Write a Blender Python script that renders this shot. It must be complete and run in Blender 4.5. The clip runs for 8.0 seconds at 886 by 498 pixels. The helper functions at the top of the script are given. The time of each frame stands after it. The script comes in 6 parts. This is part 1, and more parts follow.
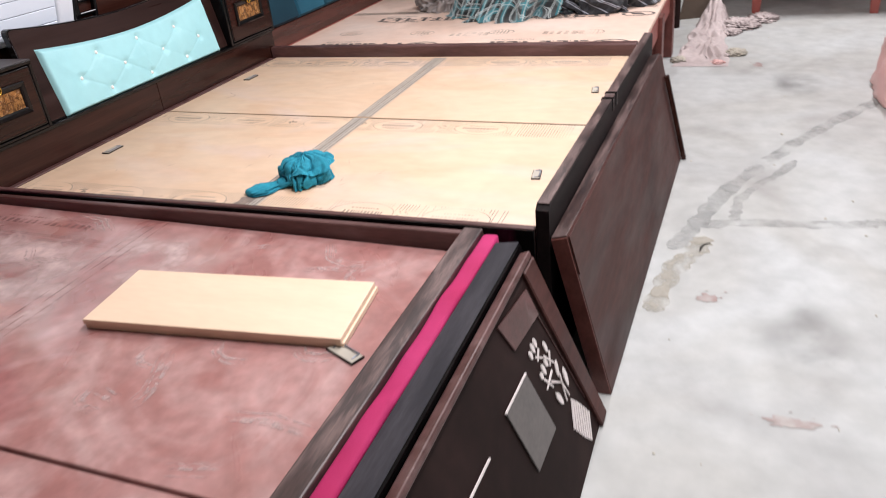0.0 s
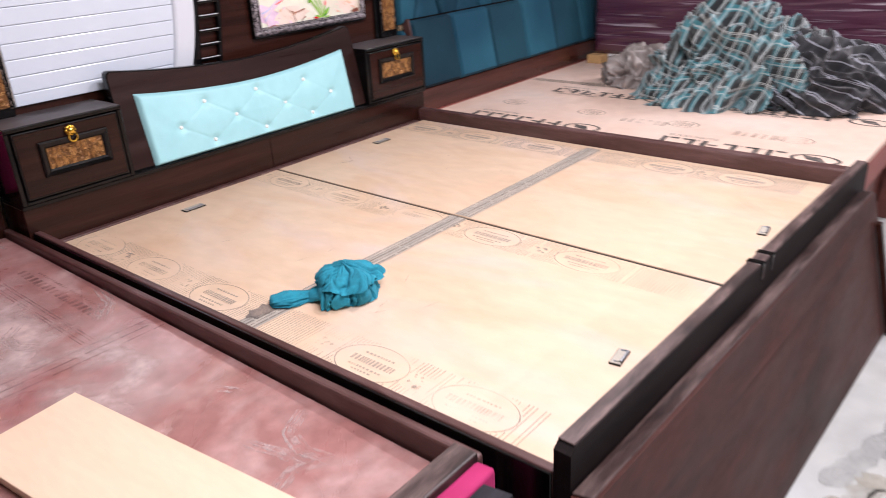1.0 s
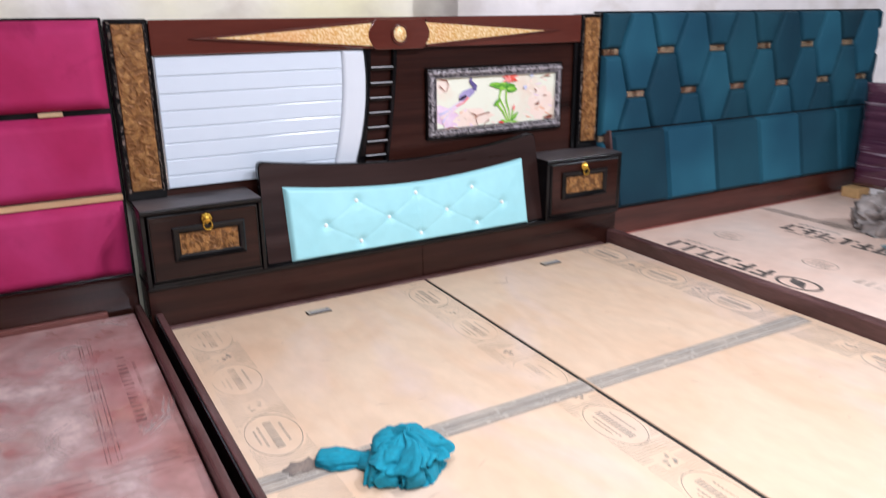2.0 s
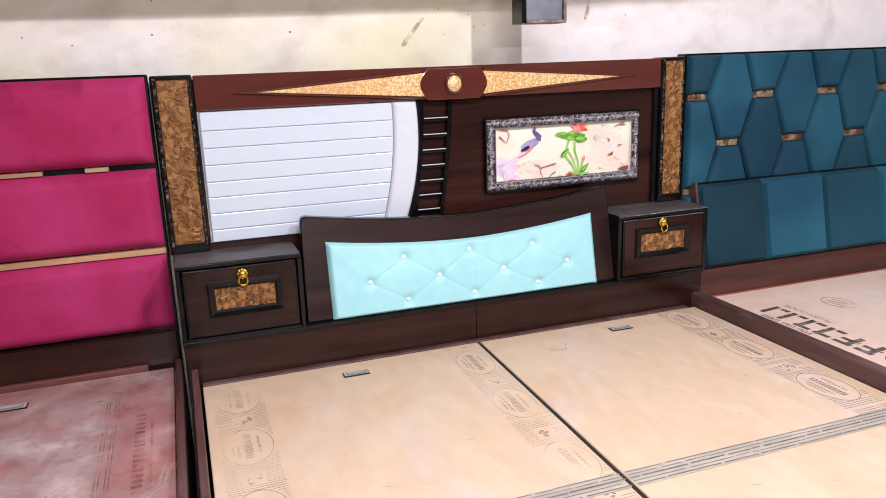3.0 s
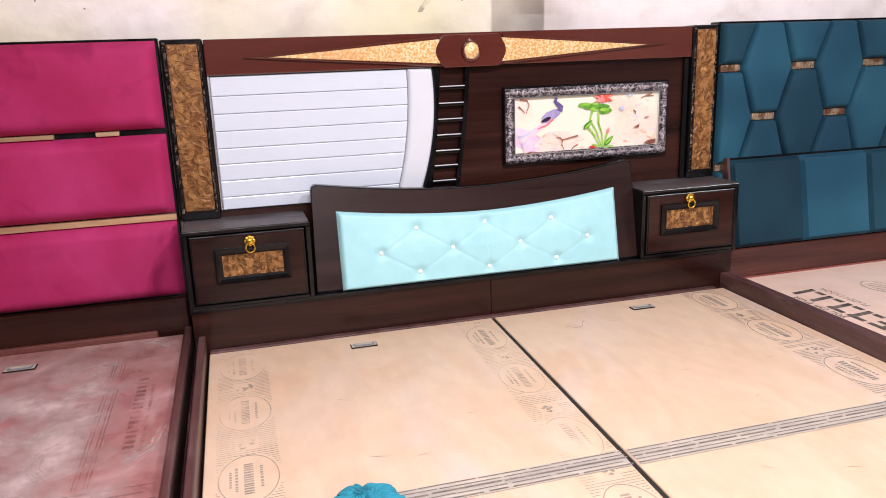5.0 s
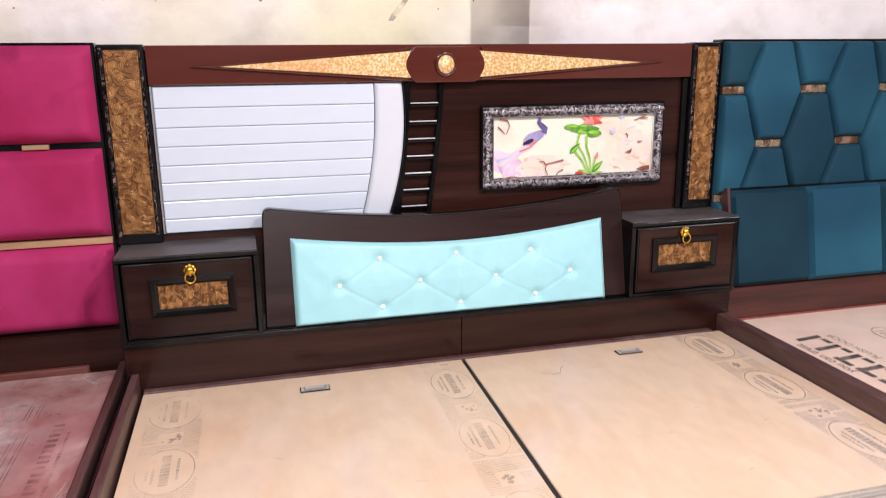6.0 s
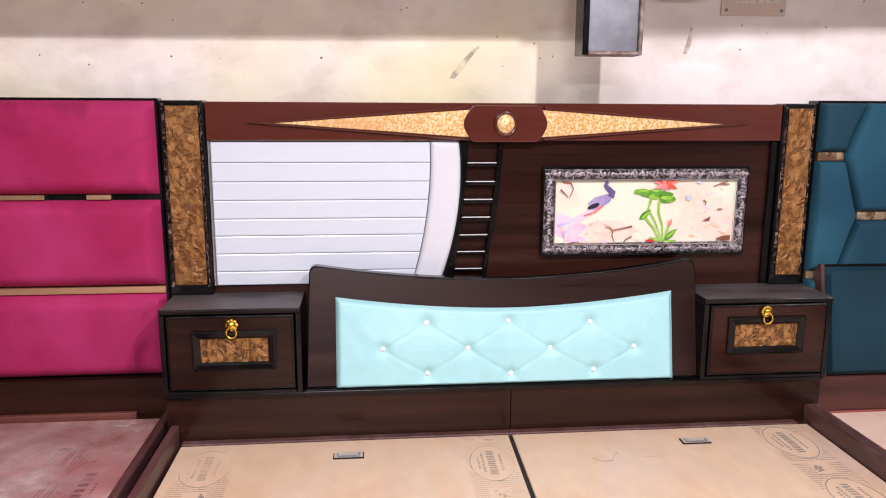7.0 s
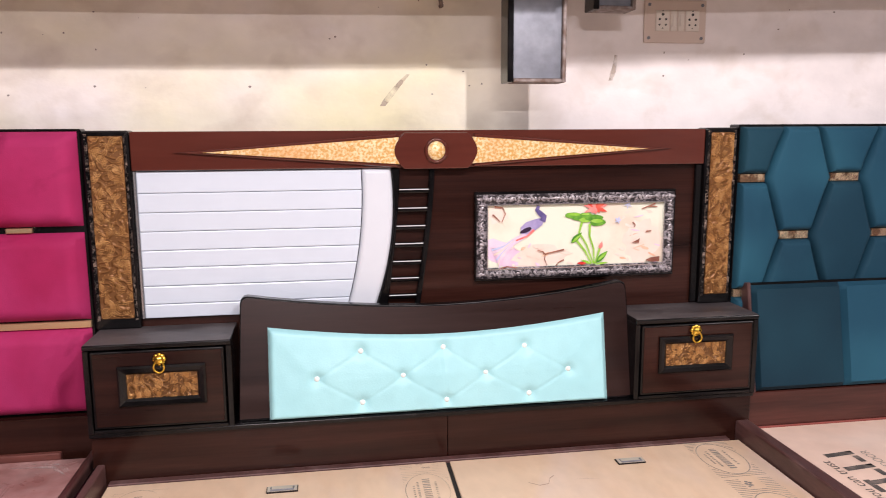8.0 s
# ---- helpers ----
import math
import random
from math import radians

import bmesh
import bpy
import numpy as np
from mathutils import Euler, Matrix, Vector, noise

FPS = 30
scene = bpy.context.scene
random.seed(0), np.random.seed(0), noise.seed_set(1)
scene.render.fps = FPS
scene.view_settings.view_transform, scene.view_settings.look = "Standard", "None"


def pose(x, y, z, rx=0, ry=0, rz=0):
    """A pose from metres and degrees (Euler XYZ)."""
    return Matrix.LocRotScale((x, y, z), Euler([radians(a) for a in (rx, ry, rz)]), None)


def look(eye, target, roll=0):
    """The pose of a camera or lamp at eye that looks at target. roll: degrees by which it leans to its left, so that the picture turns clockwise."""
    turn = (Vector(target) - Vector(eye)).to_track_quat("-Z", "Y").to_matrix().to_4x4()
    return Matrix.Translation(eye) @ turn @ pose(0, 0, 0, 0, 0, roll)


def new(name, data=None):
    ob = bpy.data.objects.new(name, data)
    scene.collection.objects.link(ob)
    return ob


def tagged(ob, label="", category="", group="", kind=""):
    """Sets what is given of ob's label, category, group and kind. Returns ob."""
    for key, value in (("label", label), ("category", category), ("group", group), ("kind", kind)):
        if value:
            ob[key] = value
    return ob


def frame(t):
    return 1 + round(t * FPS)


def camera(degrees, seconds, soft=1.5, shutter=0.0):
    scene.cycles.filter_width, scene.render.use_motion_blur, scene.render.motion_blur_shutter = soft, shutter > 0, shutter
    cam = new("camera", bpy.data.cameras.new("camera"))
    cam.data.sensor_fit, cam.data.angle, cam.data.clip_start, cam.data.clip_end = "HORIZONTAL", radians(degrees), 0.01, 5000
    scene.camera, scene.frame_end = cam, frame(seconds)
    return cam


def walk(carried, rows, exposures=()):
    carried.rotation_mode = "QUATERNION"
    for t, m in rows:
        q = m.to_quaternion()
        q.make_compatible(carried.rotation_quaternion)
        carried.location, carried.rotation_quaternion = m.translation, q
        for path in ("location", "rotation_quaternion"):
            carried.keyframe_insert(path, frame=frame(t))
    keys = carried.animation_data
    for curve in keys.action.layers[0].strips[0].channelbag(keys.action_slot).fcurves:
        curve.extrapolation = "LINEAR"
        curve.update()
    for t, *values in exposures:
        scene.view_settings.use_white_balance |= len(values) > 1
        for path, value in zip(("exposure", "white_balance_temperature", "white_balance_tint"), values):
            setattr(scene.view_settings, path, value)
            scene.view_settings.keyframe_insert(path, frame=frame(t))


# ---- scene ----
cam = camera(61.1, 8.0, soft=0.95, shutter=0.3)
PATH = [
    (0, (0.114, 0.078, 1.267), (1.739, 0.775, 0.332), -6.3),
    (0.5, (0.489, 0.042, 1.278), (2.067, 0.906, 0.405), -3.7),
    (1, (0.844, -0.002, 1.268), (2.231, 1.193, 0.463), -3.3),
    (1.5, (1.145, 0.008, 1.275), (2.277, 1.461, 0.496), -1.9),
    (2, (1.378, 0.067, 1.318), (2.319, 1.728, 0.721), -0.6),
    (2.2, (1.455, 0.104, 1.322), (2.311, 1.833, 0.795), -1.6),
    (3.3, (1.73, 0.11, 1.31), (2.346, 1.951, 0.829), -1.9),
    (3.5, (1.701, 0.125, 1.299), (2.325, 1.955, 0.787), -1.7),
    (4, (1.774, 0.102, 1.295), (2.301, 1.952, 0.745), -2.5),
    (4.5, (1.777, 0.108, 1.27), (2.291, 1.968, 0.745), -2.2),
    (5.8, (1.969, 0.246, 1.221), (2.463, 2.124, 0.74), -1.2),
    (6, (2.003, 0.32, 1.258), (2.495, 2.198, 0.777), -0.6),
    (6.5, (2.128, 0.396, 1.301), (2.49, 2.311, 0.851), 0.8),
    (7, (2.207, 0.395, 1.305), (2.398, 2.35, 0.928), 0.3),
    (7.5, (2.251, 0.396, 1.306), (2.468, 2.356, 0.972), -0.1),
    (8, (2.267, 0.388, 1.312), (2.579, 2.338, 0.998), -0.3),
]
walk(cam, [(t, look(eye, target, roll)) for t, eye, target, roll in PATH],
     [(0, -0.22, 6450, 10), (1.0, -0.22, 6350, 15), (1.5, -0.24, 6350, 14), (2.0, -0.25, 5900, 8), (3.5, -0.12, 6450, 13), (4.5, -0.12, 6550, 16),
      (6.0, -0.13, 6400, 13), (7.0, -0.14, 6600, 17), (8.0, -0.14, 6700, 15)])

# ---- light ----
world = bpy.data.worlds.new("world")
scene.world = world
world.use_nodes = True
world.node_tree.nodes["Background"].inputs[0].default_value = (0.9, 0.93, 1.0, 1)
world.node_tree.nodes["Background"].inputs[1].default_value = 0.15


def lamp(name, kind, at, power, colour, size=0.05, size_y=None, target=None):
    data = bpy.data.lights.new(name, kind)
    data.energy, data.color = power, colour
    if kind == "POINT":
        data.shadow_soft_size = size
    else:
        data.shape, data.size, data.size_y = "RECTANGLE", size, size_y or size
    ob = new(name, data)
    ob.matrix_world = look(at, target) if target else Matrix.Translation(at)
    return ob


MAIN = (2.98, 0.80, 2.26)
lamp("bulb_light", "POINT", MAIN, 102, (1.0, 0.955, 0.985), 0.03)
# unseen tube, set where its shadow edge fits the upper wall
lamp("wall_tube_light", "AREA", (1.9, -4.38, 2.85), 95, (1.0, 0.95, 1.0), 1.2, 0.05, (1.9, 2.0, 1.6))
# unseen fill lights, added to brighten the far right and the decks
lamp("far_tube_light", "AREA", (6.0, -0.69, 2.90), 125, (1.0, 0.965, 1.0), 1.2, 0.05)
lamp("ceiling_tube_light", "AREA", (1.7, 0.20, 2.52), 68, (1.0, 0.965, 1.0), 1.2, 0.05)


# ---- materials ----
def mat(name, col, rough=0.5, col2=None, scale=6.0, amount=1.0, stretch=(1, 1, 1), metal=0.0, bump=0.0, bump_scale=120.0,
        sheen=0.0, coat=0.0, fine=0.0, detail=6.0, low=0.35, high=0.7, distort=0.0, spec=0.5, island=0.0, rough_vary=0.0, turn=(0, 0, 0), col3=None, scale3=3.0, amount3=0.6, low3=0.5, high3=0.7, distort3=0.5, edge=None, veil=0.0, veil_scale=55.0, soft_rim=False):
    """A surface: two colours mixed by stretched noise, a finer speckle, relief, gloss that varies."""
    m = bpy.data.materials.new(name)
    m.use_nodes = True
    nt = m.node_tree
    N, L = nt.nodes, nt.links
    b = N["Principled BSDF"]
    b.inputs["Roughness"].default_value = rough
    b.inputs["Metallic"].default_value = metal
    b.inputs["Specular IOR Level"].default_value = spec
    b.inputs["Sheen Weight"].default_value = sheen
    b.inputs["Sheen Roughness"].default_value = 0.4
    b.inputs["Sheen Tint"].default_value = (*[min(1, c * 1.5 + 0.1) for c in col], 1)
    b.inputs["Coat Weight"].default_value = coat
    b.inputs["Coat Roughness"].default_value = 0.12
    tc, mp = N.new("ShaderNodeTexCoord"), N.new("ShaderNodeMapping")
    L.new(tc.outputs["Object"], mp.inputs["Vector"])
    mp.inputs["Scale"].default_value = stretch
    mp.inputs["Rotation"].default_value = [radians(a) for a in turn]
    n1 = N.new("ShaderNodeTexNoise")
    n1.inputs["Scale"].default_value, n1.inputs["Detail"].default_value, n1.inputs["Distortion"].default_value = scale, detail, distort
    L.new(mp.outputs["Vector"], n1.inputs["Vector"])
    ramp = N.new("ShaderNodeMapRange")
    ramp.inputs["From Min"].default_value, ramp.inputs["From Max"].default_value = low, high
    ramp.inputs["To Max"].default_value = amount
    L.new(n1.outputs["Fac"], ramp.inputs["Value"])
    mix = N.new("ShaderNodeMix")
    mix.data_type = "RGBA"
    mix.inputs["A"].default_value, mix.inputs["B"].default_value = (*col, 1), (*(col2 or col), 1)
    L.new(ramp.outputs["Result"], mix.inputs["Factor"])
    out = mix.outputs["Result"]
    if edge:
        sp, er, em = N.new("ShaderNodeSeparateXYZ"), N.new("ShaderNodeMapRange"), N.new("ShaderNodeMath")
        L.new(tc.outputs["Object"], sp.inputs[0])
        L.new(sp.outputs["X"], er.inputs["Value"])
        er.inputs["From Min"].default_value, er.inputs["From Max"].default_value = edge
        em.operation = "MULTIPLY"
        L.new(er.outputs["Result"], em.inputs[0])
        L.new(ramp.outputs["Result"], em.inputs[1])
        L.new(em.outputs[0], mix.inputs["Factor"])
    if col3:
        n4, r4, m4 = N.new("ShaderNodeTexNoise"), N.new("ShaderNodeMapRange"), N.new("ShaderNodeMix")
        n4.inputs["Scale"].default_value, n4.inputs["Detail"].default_value, n4.inputs["Distortion"].default_value = scale3, 7, distort3
        off = N.new("ShaderNodeVectorMath")
        L.new(mp.outputs["Vector"], off.inputs[0])
        off.inputs[1].default_value = (5.3, 2.1, 7.7)
        L.new(off.outputs["Vector"], n4.inputs["Vector"])
        r4.inputs["From Min"].default_value, r4.inputs["From Max"].default_value, r4.inputs["To Max"].default_value = low3, high3, amount3
        L.new(n4.outputs["Fac"], r4.inputs["Value"])
        m4.data_type = "RGBA"
        L.new(r4.outputs["Result"], m4.inputs["Factor"])
        L.new(out, m4.inputs["A"])
        m4.inputs["B"].default_value = (*col3, 1)
        out = m4.outputs["Result"]
    if fine or island:
        hsv = N.new("ShaderNodeHueSaturation")
        L.new(out, hsv.inputs["Color"])
        n2 = N.new("ShaderNodeTexNoise")
        n2.inputs["Scale"].default_value, n2.inputs["Detail"].default_value = scale * 7, 4
        L.new(mp.outputs["Vector"], n2.inputs["Vector"])
        mr = N.new("ShaderNodeMapRange")
        mr.inputs["From Min"].default_value, mr.inputs["From Max"].default_value = 0.3, 0.7
        mr.inputs["To Min"].default_value, mr.inputs["To Max"].default_value = 1 - fine, 1 + fine
        L.new(n2.outputs["Fac"], mr.inputs["Value"])
        val = mr.outputs["Result"]
        if island:
            oi, ma = N.new("ShaderNodeObjectInfo"), N.new("ShaderNodeMath")
            ma.operation = "MULTIPLY_ADD"
            L.new(oi.outputs["Random"], ma.inputs[0])
            ma.inputs[1].default_value = island
            L.new(val, ma.inputs[2])
            val = ma.outputs[0]
        L.new(val, hsv.inputs["Value"])
        out = hsv.outputs["Color"]
    L.new(out, b.inputs["Base Color"])
    if veil:
        nv, rv = N.new("ShaderNodeTexNoise"), N.new("ShaderNodeMapRange")
        nv.inputs["Scale"].default_value, nv.inputs["Detail"].default_value = veil_scale, 6
        L.new(mp.outputs["Vector"], nv.inputs["Vector"])
        rv.inputs["From Min"].default_value, rv.inputs["From Max"].default_value, rv.inputs["To Max"].default_value = 0.36, 0.66, veil
        L.new(nv.outputs["Fac"], rv.inputs["Value"])
        L.new(rv.outputs["Result"], b.inputs["Alpha"])
        if soft_rim:
            su, inv, mu = N.new("ShaderNodeSeparateXYZ"), N.new("ShaderNodeMapRange"), N.new("ShaderNodeMath")
            L.new(tc.outputs["UV"], su.inputs[0])
            inv.interpolation_type = "SMOOTHSTEP"
            inv.inputs["From Min"].default_value, inv.inputs["From Max"].default_value = 1.0, 0.35
            L.new(su.outputs["X"], inv.inputs["Value"])
            mu.operation = "MULTIPLY"
            L.new(inv.outputs["Result"], mu.inputs[0])
            L.new(rv.outputs["Result"], mu.inputs[1])
            L.new(mu.outputs[0], b.inputs["Alpha"])
    if rough_vary:
        rr = N.new("ShaderNodeMapRange")
        rr.inputs["From Min"].default_value, rr.inputs["From Max"].default_value = 0.3, 0.7
        rr.inputs["To Min"].default_value, rr.inputs["To Max"].default_value = max(0.02, rough - rough_vary), rough + rough_vary
        L.new(n1.outputs["Fac"], rr.inputs["Value"])
        L.new(rr.outputs["Result"], b.inputs["Roughness"])
    if bump:
        n3, bp = N.new("ShaderNodeTexNoise"), N.new("ShaderNodeBump")
        n3.inputs["Scale"].default_value, n3.inputs["Detail"].default_value = bump_scale, 5
        L.new(mp.outputs["Vector"], n3.inputs["Vector"])
        bp.inputs["Strength"].default_value, bp.inputs["Distance"].default_value = bump, 0.004
        L.new(n3.outputs["Fac"], bp.inputs["Height"])
        L.new(bp.outputs["Normal"], b.inputs["Normal"])
    return m


def carved(name, high, low, scale):
    """Gilded pressed relief of swirling scrolls: raised bands are bright, hollows dark."""
    m = bpy.data.materials.new(name)
    m.use_nodes = True
    N, L = m.node_tree.nodes, m.node_tree.links
    b = N["Principled BSDF"]
    tc = N.new("ShaderNodeTexCoord")
    n = N.new("ShaderNodeTexNoise")
    n.inputs["Scale"].default_value, n.inputs["Detail"].default_value = scale, 0.6
    L.new(tc.outputs["Object"], n.inputs["Vector"])
    mul, sin = N.new("ShaderNodeMath"), N.new("ShaderNodeMath")
    mul.operation, sin.operation = "MULTIPLY", "SINE"
    mul.inputs[1].default_value = 40
    L.new(n.outputs["Fac"], mul.inputs[0])
    L.new(mul.outputs[0], sin.inputs[0])
    mr = N.new("ShaderNodeMapRange")
    mr.inputs["From Min"].default_value, mr.inputs["From Max"].default_value = -0.2, 0.9
    L.new(sin.outputs[0], mr.inputs["Value"])
    mix = N.new("ShaderNodeMix")
    mix.data_type = "RGBA"
    mix.inputs["A"].default_value, mix.inputs["B"].default_value = (*low, 1), (*high, 1)
    L.new(mr.outputs["Result"], mix.inputs["Factor"])
    L.new(mix.outputs["Result"], b.inputs["Base Color"])
    bp = N.new("ShaderNodeBump")
    bp.inputs["Strength"].default_value, bp.inputs["Distance"].default_value = 0.9, 0.004
    L.new(mr.outputs["Result"], bp.inputs["Height"])
    L.new(bp.outputs["Normal"], b.inputs["Normal"])
    b.inputs["Roughness"].default_value, b.inputs["Metallic"].default_value = 0.38, 0.35
    return m


def plaid(name, base, dark, light, accent, freq, cross=1.0):
    """Woven check along the cloth's own two directions (its UVs)."""
    m = bpy.data.materials.new(name)
    m.use_nodes = True
    N, L = m.node_tree.nodes, m.node_tree.links
    b = N["Principled BSDF"]
    b.inputs["Roughness"].default_value, b.inputs["Sheen Weight"].default_value = 0.9, 0.3
    tc, sep = N.new("ShaderNodeTexCoord"), N.new("ShaderNodeSeparateXYZ")
    L.new(tc.outputs["UV"], sep.inputs[0])
    colour = None

    def band(axis, f, shift, width):
        a, s, c = (N.new("ShaderNodeMath") for _ in range(3))
        a.operation, s.operation, c.operation = "MULTIPLY_ADD", "FRACT", "LESS_THAN"
        L.new(sep.outputs[axis], a.inputs[0])
        a.inputs[1].default_value, a.inputs[2].default_value = f, shift
        L.new(a.outputs[0], s.inputs[0])
        L.new(s.outputs[0], c.inputs[0])
        c.inputs[1].default_value = width
        return c.outputs[0]

    for axis, f, shift, width, col, amount in (
            (0, freq, 0.0, 0.42, dark, 0.75), (1, freq, 0.2, 0.42, dark, 0.75 * cross), (0, freq, 0.5, 0.24, accent, 0.6), (1, freq, 0.6, 0.24, accent, 0.55 * cross),
            (0, freq, 0.95, 0.05, light, 0.8), (1, freq, 0.13, 0.05, light, 0.7 * cross), (0, freq, 0.03, 0.05, light, 0.7), (1, freq, 0.21, 0.05, light, 0.6 * cross), (0, freq, 0.45, 0.06, light, 0.65), (1, freq, 0.55, 0.06, light, 0.55 * cross)):
        mix, mu = N.new("ShaderNodeMix"), N.new("ShaderNodeMath")
        mix.data_type, mu.operation = "RGBA", "MULTIPLY"
        L.new(band(axis, f, shift, width), mu.inputs[0])
        mu.inputs[1].default_value = amount
        L.new(mu.outputs[0], mix.inputs["Factor"])
        if colour is None:
            mix.inputs["A"].default_value = (*base, 1)
        else:
            L.new(colour, mix.inputs["A"])
        mix.inputs["B"].default_value = (*col, 1)
        colour = mix.outputs["Result"]
    L.new(colour, b.inputs["Base Color"])
    n, bp = N.new("ShaderNodeTexNoise"), N.new("ShaderNodeBump")
    n.inputs["Scale"].default_value = 300
    L.new(tc.outputs["Object"], n.inputs["Vector"])
    bp.inputs["Strength"].default_value, bp.inputs["Distance"].default_value = 0.3, 0.002
    L.new(n.outputs["Fac"], bp.inputs["Height"])
    L.new(bp.outputs["Normal"], b.inputs["Normal"])
    return m


